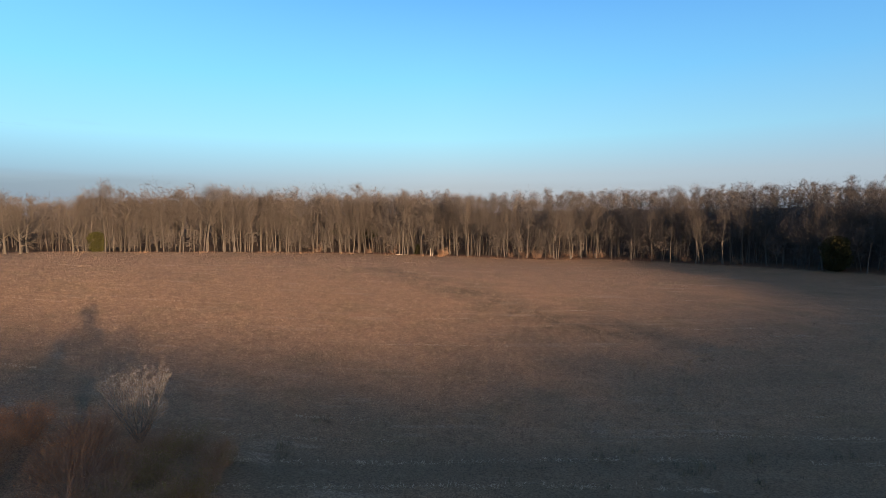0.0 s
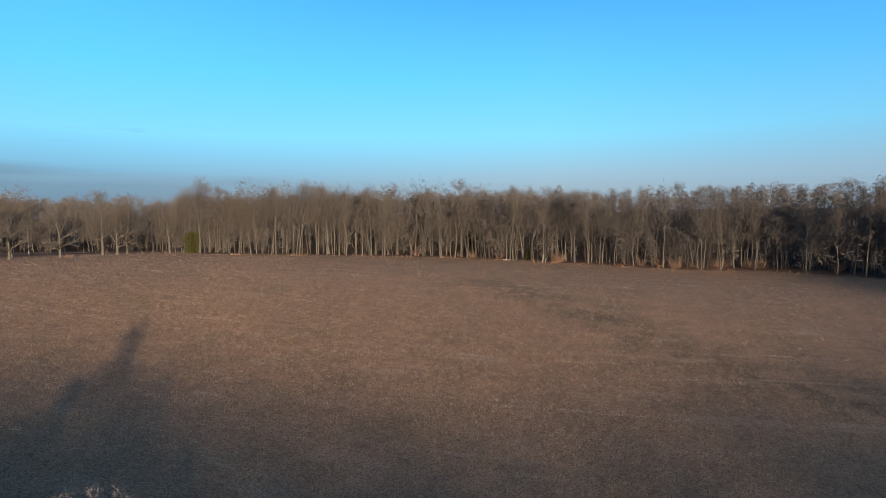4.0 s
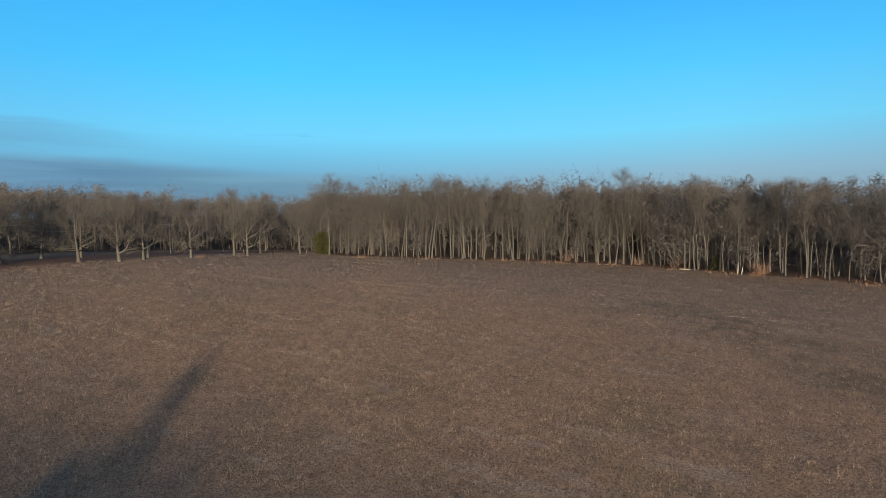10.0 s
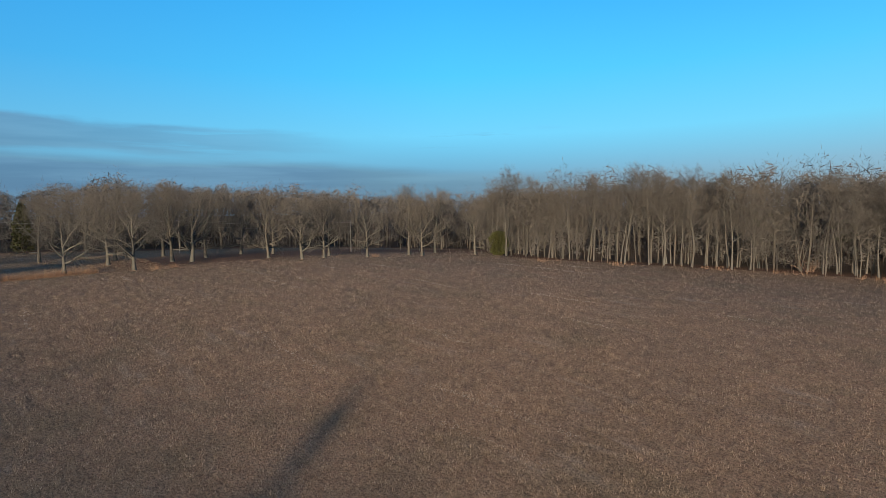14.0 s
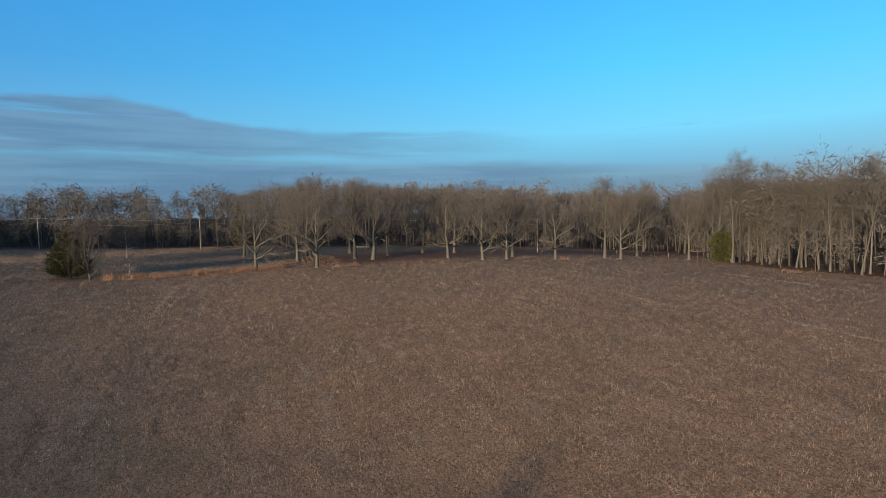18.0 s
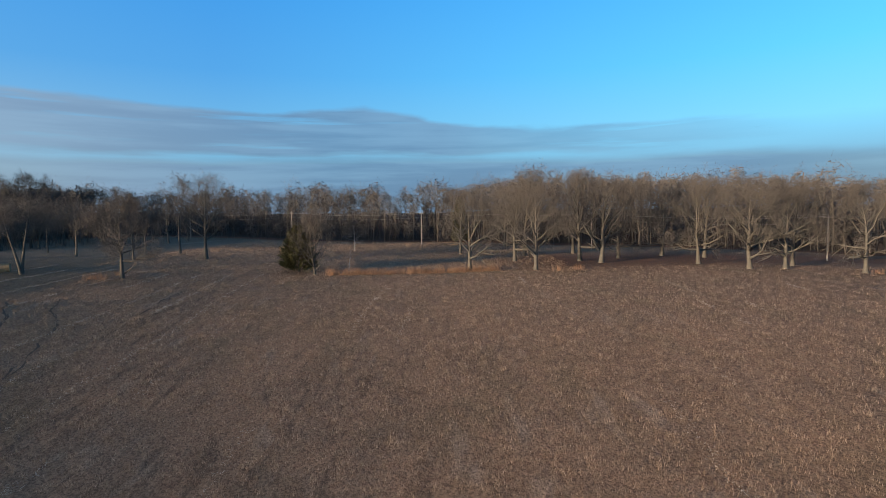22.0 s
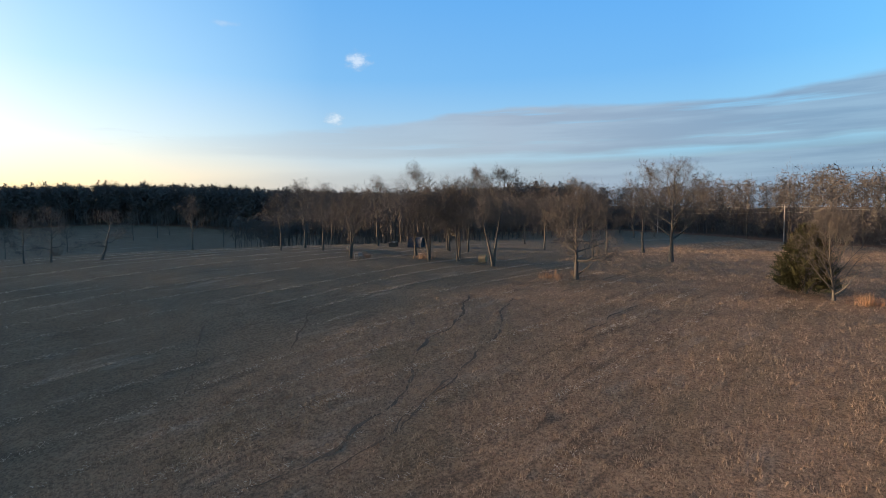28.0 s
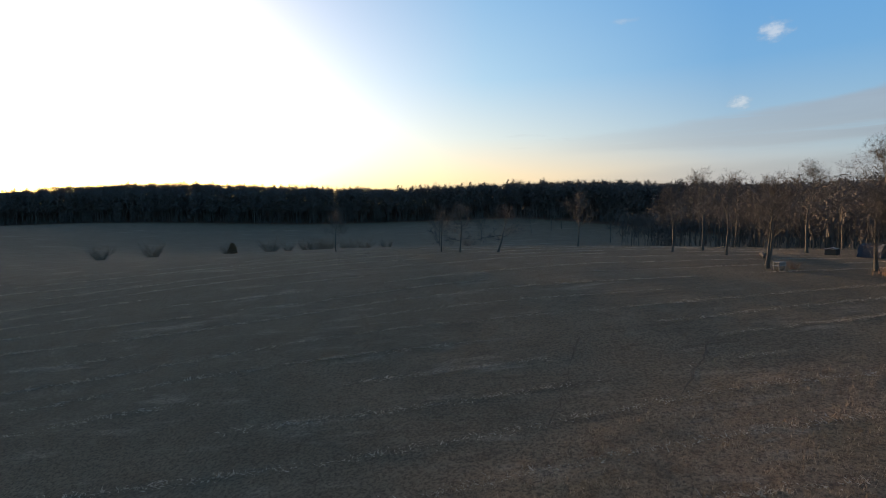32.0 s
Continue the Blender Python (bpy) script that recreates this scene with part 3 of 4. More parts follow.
FOREST_LABELS = ["tall slim bare tree at the wood's edge", "tall bare tree with a high narrow crown at the wood's edge", "bare tree with a forked spreading crown at the wood's edge",
                 "thin bare pole of a tree at the wood's edge", "large bare tree with pale limbs at the wood's edge", "low bare understorey tree at the wood's edge"]
forest_patterns = [tree_thing("forest_tree", l, "tree", w, EDGE_BARK, TWIG if i % 2 else GREY_TWIG, "trees of the wood's edge") for i, (w, l) in enumerate(zip(FOREST, FOREST_LABELS))]


def spots(seed, step, lo, hi, box):
    """Uneven places in the woods between lo and hi metres from the open land."""
    g = np.random.default_rng(seed)
    x, y = np.meshgrid(np.arange(box[0], box[1], step), np.arange(box[2], box[3], step))
    x, y = x.ravel() + g.uniform(-0.48, 0.48, x.size) * step, y.ravel() + g.uniform(-0.48, 0.48, y.size) * step
    d = edge_off(x, y)
    keep = ~inside(x, y, OPEN) & (d > lo) & (d < hi)
    return x[keep], y[keep]


ex, ey = spots(1, 4.0, 0.0, 13.0, (-150, 150, 130, 260))
g2 = np.random.default_rng(2)
order = g2.permutation(len(ex))[:235]
for i in order:
    k = int(g2.choice(6, p=[0.19, 0.17, 0.15, 0.16, 0.11, 0.22]))
    s = g2.uniform(0.84, 1.12) * float(np.interp(ex[i], [-130, -100, -80, -15, 20], [1.0, 1.0, 1.12, 1.12, 0.98]))
    put(forest_patterns[k], float(ex[i]), float(ey[i]), float(g2.uniform(0, 6.28)), float(s), float(g2.uniform(0.92, 1.08)), 0.2)
for ob in forest_patterns:
    drop_pattern(ob)


def far_tree(seed, tall, wide, girth, low, thin=0.045, under=0, count=170, core=60, bulk=0.14, inner=0.76):
    """A light tree of thin triangles: trunk, forking limbs and twigs. Returns triangles and their material."""
    r = random.Random(seed)
    tris, mats = [], []
    vv, ff = [], []
    trunk = strand(r, Vector((0, 0, -0.5)), Vector((r.gauss(0, 0.04), r.gauss(0, 0.04), 1)), tall * 0.86, 3, 0.04, 0.05)
    tube(vv, ff, trunk, [girth, girth * 0.78, girth * 0.5, 0.03], 3)
    for a, b, c, d in ff:
        tris += [(vv[a], vv[b], vv[c]), (vv[a], vv[c], vv[d])]
    mats += [0] * (2 * len(ff))
    middle, half = tall * (low + 1) * 0.5, tall * (1 - low) * 0.5
    for i in range(9):
        p = trunk[0].lerp(trunk[-1], low * 0.8 + (0.85 - low * 0.8) * (i + r.random()) / 9)
        a, reach = i * 2.4 + r.random(), wide * r.uniform(0.6, 0.95)
        tip = Vector((math.cos(a) * reach, math.sin(a) * reach, min(p.z + r.uniform(0.9, 1.9) * reach, tall * 0.95)))
        side = (tip - p).cross(Vector((r.gauss(0, 1), r.gauss(0, 1), 1))).normalized() * girth * 0.42
        tris.append((p - side, p + side, tip))
        mats.append(0)
    # low brush under the crown
    for _ in range(under):
        q = Vector((r.gauss(0, 2.2), r.gauss(0, 2.2), r.uniform(-0.5, tall * 0.5)))
        w = Vector((r.gauss(0, 1), r.gauss(0, 1), 0.2)).normalized() * 0.2
        tris.append((q - w, q + w, q + Vector((r.gauss(0, 0.7), r.gauss(0, 0.7), r.uniform(1.5, 4.5)))))
        mats.append(1)
    # the thick of the crown
    for _ in range(core):
        out = Vector((r.gauss(0, 1), r.gauss(0, 1), r.gauss(0, 1))).normalized() * r.random() ** 0.4 * inner
        q = Vector((out.x * wide, out.y * wide, middle + math.copysign(abs(out.z) ** 0.8, out.z) * half))
        e = Vector((r.gauss(0, 1), r.gauss(0, 1), r.gauss(0.3, 0.8))).normalized()
        w = e.cross(Vector((r.gauss(0, 1), r.gauss(0, 1), r.gauss(0, 1)))).normalized() * bulk
        tris.append((q - w - 1.3 * e, q + w - 1.3 * e, q + 1.3 * e))
        mats.append(1)
    # fine twigs fill a rounded, uneven crown
    for _ in range(count):
        out = Vector((r.gauss(0, 1), r.gauss(0, 1), r.gauss(0.15, 1))).normalized()
        s = r.uniform(0.25, 1.0) ** 0.5 * r.uniform(0.82, 1.06) * (1 + 0.10 * math.sin(5 * math.atan2(out.y, out.x) + seed + 4 * out.z))
        q = Vector((out.x * wide * s, out.y * wide * s, middle + math.copysign(abs(out.z) ** 0.75, out.z) * half * s))
        e = (out * 0.7 + Vector((r.gauss(0, 0.6), r.gauss(0, 0.6), r.gauss(0.2, 0.55)))).normalized()
        w = e.cross(Vector((r.gauss(0, 1), r.gauss(0, 1), r.gauss(0, 1)))).normalized() * thin
        tris.append((q - w, q + w, q + e * r.uniform(0.8, 2.0)))
        mats.append(1)
    return np.array([[tuple(v) for v in t] for t in tris]), np.array(mats)


FAR = [far_tree(70 + i, *dims) for i, dims in enumerate([(24, 4.6, 0.2, 0.4), (25.5, 5.2, 0.23, 0.42), (22, 4.0, 0.15, 0.4), (24, 5.6, 0.25, 0.34), (14, 3.4, 0.08, 0.15), (9, 3.0, 0.06, 0.05)])]
DEEP = [far_tree(90 + i, *dims, 0.05, 15, 130, 110, 0.18, 0.76) for i, dims in enumerate([(24, 5.0, 0.2, 0.34), (25.5, 5.4, 0.22, 0.36), (22, 4.4, 0.15, 0.34), (24, 5.8, 0.24, 0.3), (14, 3.8, 0.1, 0.12), (9, 3.4, 0.08, 0.05)])]

DARK = [far_tree(110 + i, *dims, 0.05, 10, 150, 110, 0.4, 0.76) for i, dims in enumerate([(24, 5.0, 0.2, 0.3), (25.5, 5.4, 0.22, 0.3), (22, 4.4, 0.15, 0.3), (24, 5.8, 0.24, 0.28), (14, 3.8, 0.1, 0.12), (9, 3.4, 0.08, 0.05)])]


def woods(seed, x, y, label, chance=(0.18, 0.18, 0.14, 0.12, 0.20, 0.18), size=1.0, kind=None, swell=([-130, -100, -80, -15, 20], [1.0, 1.0, 1.1, 1.1, 0.98]), even=0.16):
    g = np.random.default_rng(seed)
    kinds = g.choice(6, len(x), p=chance)
    all_tris, all_mats = [], []
    for k in range(6):
        sel = kinds == k
        n = int(sel.sum())
        if not n:
            continue
        tri, mat = (kind or FAR)[k]
        a, s, st = g.uniform(0, 6.283, n), g.uniform(0.98 - even, 0.98 + even, n) * size * np.interp(x[sel], *swell) * np.minimum(1, (canopy(x[sel], y[sel]) - screen_hill(x[sel], y[sel])) / 24), g.uniform(1 - even * 0.6, 1 + even * 0.6, n)
        z = height(x[sel], y[sel])
        ca, sa = np.cos(a)[:, None, None], np.sin(a)[:, None, None]
        tx = (tri[None, :, :, 0] * ca - tri[None, :, :, 1] * sa) * s[:, None, None] + x[sel][:, None, None]
        ty = (tri[None, :, :, 0] * sa + tri[None, :, :, 1] * ca) * s[:, None, None] + y[sel][:, None, None]
        tz = tri[None, :, :, 2] * (s * st)[:, None, None] + z[:, None, None]
        all_tris.append(np.stack([tx, ty, tz], -1).reshape(-1, 3, 3))
        all_mats.append(np.tile(mat, n))
    me = tri_mesh("woods", np.concatenate(all_tris), BARK)
    me.materials.append(TWIG)
    me.polygons.foreach_set("material_index", np.concatenate(all_mats).astype(np.int32))
    return tagged(new("woods", me), label, "woods", kind="stuff")


NORTH = (-175, 330, 90, 430)
FLAT = ([0, 1], [1.0, 1.0])
TALL = (0.25, 0.25, 0.2, 0.3, 0.0, 0.0)
wx, wy = spots(3, 4.8, 3.0, 22.0, NORTH)
woods(3, wx, wy, "dense grey-brown leafless wood behind the field")
wx, wy = spots(13, 5.5, 22.0, 52.0, NORTH)
woods(13, wx, wy, "shaded depth of the leafless wood", kind=DEEP)
wx, wy = spots(4, 9.0, 52.0, 130.0, (-330, 420, 90, 480))
woods(4, wx, wy, "leafless wood climbing the ridge beyond", TALL, 1.0, DEEP)
wx, wy = spots(5, 4.8, 0.0, 14.0, (-330, -175, -60, 260))
woods(5, wx, wy, "shaded leafless wood across the meadow", size=0.86, swell=FLAT)
wx, wy = spots(15, 5.5, 14.0, 50.0, (-360, -175, -80, 290))
woods(15, wx, wy, "dark depth of the wood across the meadow", size=0.95, kind=DEEP, swell=FLAT)
wx, wy = spots(7, 5.0, 0.0, 14.0, (-330, 330, -340, -60))
woods(7, wx, wy, "dark leafless wood against the evening sky", (0.24, 0.26, 0.16, 0.24, 0.06, 0.04), kind=DARK, swell=FLAT, even=0.08)
wx, wy = spots(17, 4.8, 5.0, 50.0, (-360, 350, -380, -80))
woods(17, wx, wy, "dark depth of the wood under the evening sky", TALL, kind=DARK, swell=FLAT, even=0.07)
gx_, gy_ = np.meshgrid(np.arange(-262, -156, 6.2), np.arange(-130, -20, 6.2))
g6 = np.random.default_rng(16)
gx_, gy_ = gx_.ravel() + g6.uniform(-3, 3, gx_.size), gy_.ravel() + g6.uniform(-3, 3, gx_.size)
keep = inside(gx_, gy_, OPEN)
woods(16, gx_[keep], gy_[keep], "open grove of bare trees beyond the pasture", (0.2, 0.2, 0.2, 0.3, 0.1, 0.0), 0.68, DEEP, FLAT)


# ---- grass ----
def blades(g, x, y, per, low, high, width, lean=0.35):
    """Loose upright blades in tufts at the places given."""
    n = len(x)
    base = np.stack([x, y, height(x, y) + np.array([rough_at(a, b) for a, b in zip(x, y)]) - 0.05], -1)
    size = g.uniform(low, high, n)
    base, size = np.repeat(base, per, 0), np.repeat(size, per)
    m = n * per
    base[:, :2] += g.normal(0, 0.2, (m, 2))
    a = g.uniform(0, 6.283, m)
    side = np.stack([np.cos(a), np.sin(a), 0 * a], -1) * (width * g.uniform(0.5, 1.3, m))[:, None]
    tip = base + np.stack([g.normal(0, lean, m), g.normal(0, lean, m), np.ones(m)], -1) * (size * g.uniform(0.6, 1.15, m))[:, None]
    return np.stack([base - side, base + side, tip], 1)


def scatter(seed, count, box, middle, fall):
    """Uneven places in the box, thinning away from the middle line of the field."""
    g = np.random.default_rng(seed)
    x, y = g.uniform(box[0], box[1], count * 5), g.uniform(box[2], box[3], count * 5)
    d = off_line(x, y, middle)
    keep = (g.random(len(x)) < 1 / (1 + (d / fall) ** 2)) & inside(x, y, OPEN)
    return g, x[keep][:count], y[keep][:count]


TRACKS = [
    [(-86.8, 47.1), (-88.9, 47.5), (-91.5, 47.6), (-94.7, 46.9), (-97, 46.6), (-99.3, 46), (-101.5, 45.1), (-103, 43.6), (-105, 41.5), (-107.8, 39.4), (-111.1, 37.9), (-114.8, 36.5), (-120, 33.6), (-125.4, 28.9)],
    [(-98, 49.2), (-102, 47.3), (-105.6, 45.9), (-109.5, 44.6), (-112.8, 43.5), (-116.6, 41.5), (-121.9, 37.7), (-128.1, 34.3)],
    [(-92, 49.5), (-98.5, 48.2), (-103.4, 46.8), (-106.5, 45.3)],
    [(-99, 30), (-101, 28.2), (-103.7, 25.1), (-107.2, 20.2), (-109, 18)],
    [(-89, 31.5), (-91.2, 27.6), (-93.1, 23.2), (-94.8, 19.0), (-96, 16)],
    [(-121, 48.2), (-123.5, 48), (-128.3, 47.8), (-135.5, 47.5)],
]
MIDDLE = [(5, 85), (-30, 105), (-75, 105), (-112, 85), (-112, 45), (-85, 20)]
STRAW_FIELD = grassy("field_grass", (0.315, 0.20, 0.12), (0.265, 0.18, 0.112), 0.08, (0.44, 0.33, 0.23), (0.105, 0.068, 0.045))
CUT_GRASS = grassy("cut_grass", (0.18, 0.145, 0.095), (0.14, 0.12, 0.075), 0.1, (0.27, 0.22, 0.155), (0.09, 0.075, 0.05))
PALE_STRAW = grassy("lying_straw", (0.46, 0.37, 0.28), (0.40, 0.32, 0.23), 0.3, (0.50, 0.42, 0.33))
FLATTENED = speckled("flattened_grass", (0.075, 0.053, 0.036), (0.13, 0.095, 0.065), 1.4, bump=0.5)

g, x, y = scatter(21, 170000, (-165, 120, -55, 236), MIDDLE, 42)
clear = np.ones(len(x), bool)
for line in TRACKS:
    clear &= off_line(x, y, line) > 0.22
x, y = x[clear], y[clear]
cut = (36 - y + 0.10 * (x + 100) + 4 * np.sin(x * 0.07) > 3) | (x < -160) | ((np.abs(y - 50 - 0.12 * x) < 5) & (x > -22))
tagged(new("field_grass", tri_mesh("field_grass", blades(g, x[~cut], y[~cut], 5, 0.2, 0.44, 0.02), STRAW_FIELD)), "rusty tan tufts of winter broomsedge over the field", "grass", kind="stuff")
tagged(new("cut_grass", tri_mesh("cut_grass", blades(g, x[cut], y[cut], 3, 0.10, 0.26, 0.02, 0.6), CUT_GRASS)), "short grey-brown cut grass on the shaded slope", "grass", kind="stuff")
g, x, y = scatter(22, 26000, (-236, -154, 22, 112), [(-195, 40), (-195, 95)], 60)
tagged(new("meadow_grass", tri_mesh("meadow_grass", blades(g, x, y, 4, 0.2, 0.45, 0.025), STRAW_FIELD)), "tan winter grass of the meadow beyond the cedar", "grass", kind="stuff")
# pale rows of lying straw left by the mower
g = np.random.default_rng(23)
rx, ry = g.uniform(-150, 70, 90000), np.round(g.uniform(-45, 190, 90000) / 5.6) * 5.6
ry = ry + 2.6 * np.sin(rx * 0.022 + 0.4) + 0.9 * np.sin(rx * 0.09 + ry) + g.normal(0, 0.16, 90000)
patchy = np.array([noise.noise((a * 0.045, b * 0.19, 7)) for a, b in zip(rx, ry)])
keep = (patchy > np.where(ry < 60, -0.2, 0.32)) & inside(rx, ry, OPEN)
rx, ry = rx[keep][:34000], ry[keep][:34000]
tagged(new("lying_straw", tri_mesh("lying_straw", blades(g, rx, ry, 3, 0.08, 0.18, 0.06, 2.0), PALE_STRAW)), "pale mown straw lying in rows", "straw", kind="stuff")


def clumps(name, label, places, seed, spread, per, low, high, mat=None):
    g = np.random.default_rng(seed)
    px = np.concatenate([a + g.normal(0, spread, per) for a, b in places])
    py = np.concatenate([b + g.normal(0, spread, per) for a, b in places])
    return tagged(new(name, tri_mesh(name, blades(g, px, py, 6, low, high, 0.03, 0.18), mat or STRAW)), label, "grass", kind="stuff")


row = [(-150.6 - 0.10 * i, 66 + i * 0.62) for i in range(50)]
clumps("tall_grass", "tall upright row of orange-tan broomsedge beside the cedar", row, 31, 0.5, 9, 0.8, 1.5)
clumps("tall_grass", "orange-tan grass clumps under the oaks", [(-141, 31.5), (-140.2, 30.2), (-138.6, 4.2), (-139, 5.2), (-155, 108), (-156, 112), (-149, 164), (-3, 231), (-2, 232), (-4, 231.5)], 32, 0.7, 14, 0.8, 1.5)
clumps("tall_grass", "pale dry weeds at the foot of the slope", [(-19 + i * 5.5, 49 + 2.4 * math.sin(i * 2.1)) for i in range(13)], 33, 2.6, 12, 0.35, 0.8, CUT_GRASS)
clumps("tall_grass", "pale upright dry stalks at the foot of the slope", [(23.7, 51.2), (24.7, 51.0), (26.1, 51.6), (23.9, 50.5), (-17.9, 51.8), (-17.3, 51.5), (-14.5, 60.6), (41.8, 54.0), (31.3, 53.3), (19.7, 55.0), (-25.2, 42.4), (16.1, 53.1)], 35, 0.8, 8, 0.5, 1.1, CUT_GRASS)
clumps("edge_grass", "tall tan grass along the wood's edge", [(-112, 195), (-95, 206), (-75, 221), (-60, 229), (-45, 235), (-25, 234), (-10, 231), (8, 229), (20, 224), (35, 220), (52, 219), (70, 214)], 34, 2.6, 26, 0.6, 1.2)


# ---- wheel tracks pressed into the grass ----
def track(line, width, seed):
    r = random.Random(seed)
    verts, faces, pts = [], [], []
    for (ax, ay), (bx, by) in zip(line, line[1:]):
        n = max(2, int(math.hypot(bx - ax, by - ay) / 0.7))
        pts += [(ax + (bx - ax) * i / n, ay + (by - ay) * i / n) for i in range(n)]
    pts = [(px, py + 0.35 * math.sin(0.55 * px + seed) + 0.2 * math.sin(1.3 * px + 2 * seed)) for px, py in pts]
    for i, (px, py) in enumerate(pts):
        qx, qy = pts[min(i + 1, len(pts) - 1)]
        ox, oy = pts[max(i - 1, 0)]
        dx, dy = qx - ox, qy - oy
        d = math.hypot(dx, dy) or 1
        w = width * r.uniform(0.6, 1.25) * min(1.2, max(0.1, 0.75 + 1.7 * noise.noise((px * 0.35, py * 0.35, seed)))) * (0.4 if i in (0, len(pts) - 1) else 1)
        sx, sy = r.gauss(0, 0.08), r.gauss(0, 0.08)
        for k in (-1, -0.4, 0.4, 1):
            vx, vy = px + sx - dy / d * w * k, py + sy + dx / d * w * k
            verts.append((vx, vy, level(vx, vy) + 0.03))
    for i in range(len(pts) - 1):
        faces += [(4 * i + k, 4 * i + k + 1, 4 * i + k + 5, 4 * i + k + 4) for k in range(3)]
    return tagged(new("wheel_track", mesh_of("wheel_track", verts, faces, FLATTENED, True)), "dark winding wheel track pressed into the grass", "track", "wheel tracks", "structure")


for i, line in enumerate(TRACKS):
    track(line, 0.11 if i else 0.17, 40 + i)


# ---- briar thicket and pale tree at the foot of the slope ----
def shrub(seed, tall, wide, leaf_mat, leaves, label):
    g = np.random.default_rng(seed)
    n = 130
    a, r = g.uniform(0, 6.283, n), wide * 0.35 * np.sqrt(g.random(n))
    base = np.stack([r * np.cos(a), r * np.sin(a), np.full(n, -0.1)], -1)
    out = np.stack([np.cos(a) * 0.55, np.sin(a) * 0.55, 1.0 + 0 * a], -1) + g.normal(0, 0.28, (n, 3))
    tip = base + out * (tall * g.uniform(0.5, 1.0, n))[:, None]
    side = np.cross(out, g.normal(0, 1, (n, 3)))
    side /= np.linalg.norm(side, axis=1, keepdims=True)
    stems = [np.stack([base - side * 0.025, base + side * 0.025, tip], 1)]
    for _ in range(4):
        t = g.uniform(0.35, 0.95, n)[:, None]
        q = base + (tip - base) * t
        e = out * 0.5 + g.normal(0, 0.6, (n, 3))
        stems.append(np.stack([q - side * 0.015, q + side * 0.015, q + e * tall * 0.25], 1))
    ob = tagged(new("brush_shrub"), label, "shrub", "thicket shrubs")
    part("stem_tangle", tri_mesh("stem_tangle", np.concatenate(stems), BRIAR), ob)
    if leaves:
        k = g.integers(0, n, leaves)
        t = g.uniform(0.25, 1.0, leaves)[:, None]
        c = base[k] + (tip[k] - base[k]) * t + g.normal(0, 0.22 * wide * 0.35, (leaves, 3))
        c[:, 2] = np.maximum(c[:, 2], 0.1)
        d1, d2 = g.normal(0, 1, (leaves, 3)), g.normal(0, 1, (leaves, 3))
        d1, d2 = d1 / np.linalg.norm(d1, axis=1, keepdims=True), d2 / np.linalg.norm(d2, axis=1, keepdims=True)
        part("foliage", tri_mesh("foliage", np.stack([c, c + d1 * 0.12, c + d2 * 0.12], 1), leaf_mat), ob)
    return ob


patterns = [shrub(1, 3.2, 3.6, RUST_LEAF, 1500, "tangled briar with withered rust-coloured leaves"), shrub(2, 2.6, 3.4, OLIVE_LEAF, 1500, "olive-green briar tangle in the thicket"),
            shrub(3, 3.4, 3.0, BROWN_LEAF, 700, "bare brown brush with few withered leaves"), shrub(4, 3.0, 2.6, GREY_TWIG, 0, "bare grey brush of thin stems")]
r5 = random.Random(15)
for i in range(46):
    x, y = r5.uniform(-47, -19), r5.uniform(36, 53)
    if y > 52 - 0.35 * (x + 19) * -1 * 0.2 + r5.uniform(-2, 2):
        continue
    k = r5.choice((0, 0, 2, 3)) if x < -27 else r5.choice((1, 1, 2, 3))
    put(patterns[k], x, y, r5.uniform(0, 6.28), r5.uniform(0.7, 1.15))
for x, y, s in ((-45, -96, 1.2), (-50, -104, 1.4), (-39, -99, 1.0), (-31, -108, 1.5), (-56, -110, 1.3), (-20, -100, 1.1), (-62, -103, 1.2), (-44, -118, 1.5), (5, -104, 1.4), (18, -98, 1.2), (-92, -66, 0.9), (-70, -92, 1.0)):
    put(patterns[2 if s > 1.1 else 3], x, y, s * 9, s)
for x, y, s in ((-155.6, 58.5, 0.35), (-153.2, 70.5, 0.4), (-152, 66, 0.45), (-131, -2.5, 0.35), (-145, 32, 0.3)):
    put(patterns[2], x, y, s * 9, s)
for i in range(26):
    s = r5.random()
    x = -60 + 150 * s if i % 3 else 35 + 75 * s
    y = float(np.interp(x, [-68, -41, -13, 23, 63, 90, 110], [228, 239, 234, 226, 222, 203, 183])) + r5.uniform(2, 9)
    put(patterns[2 if i % 3 == 0 else 3], x, y, s * 9, r5.uniform(0.7, 1.2))
for ob in patterns:
    drop_pattern(ob)
lone("pale_tree", "small pale leafless tree fanning out of the briars", bare_tree(47, 8.0, 3.2, 0.09, 0.14, 6, (5, 4), 0.018, up=0.06, stems=10, rise=(46, 28), gnarl=0.05, splay=0.6), EDGE_BARK, PALE_TWIG, -31.0, 51.5)
# trees on the bank, whose long shadows reach over the field
for x, y, tall, wide, seed in ((9.3, -12, 13.5, 2.8, 81), (4, -12, 8.6, 3.0, 82), (19, -12, 6.0, 2.8, 83), (-4, -16, 7.0, 3.0, 84)):
    lone("bank_tree", "bushy bare tree on the bank behind the thicket", bare_tree(seed, tall, wide, 0.22, 0.15, 15, (8, 5, 4), 0.045), BARK, TWIG, x, y)


# ---- power line ----
def beam(bm, size, at, turn=(0, 0, 0), bevel=0.01):
    made = bmesh.ops.create_cube(bm, size=1, matrix=pose(*at, *turn) @ Matrix.Diagonal((*size, 1)))
    edges = list({e for v in made["verts"] for e in v.link_edges})
    bmesh.ops.bevel(bm, geom=edges, offset=bevel, segments=1, affect="EDGES")
    return bm


POLES = [(-268, -13), (-244, 34), (-221, 80.5), (-197.6, 126.8), (-174, 173)]
POLE_TOP = 10.2


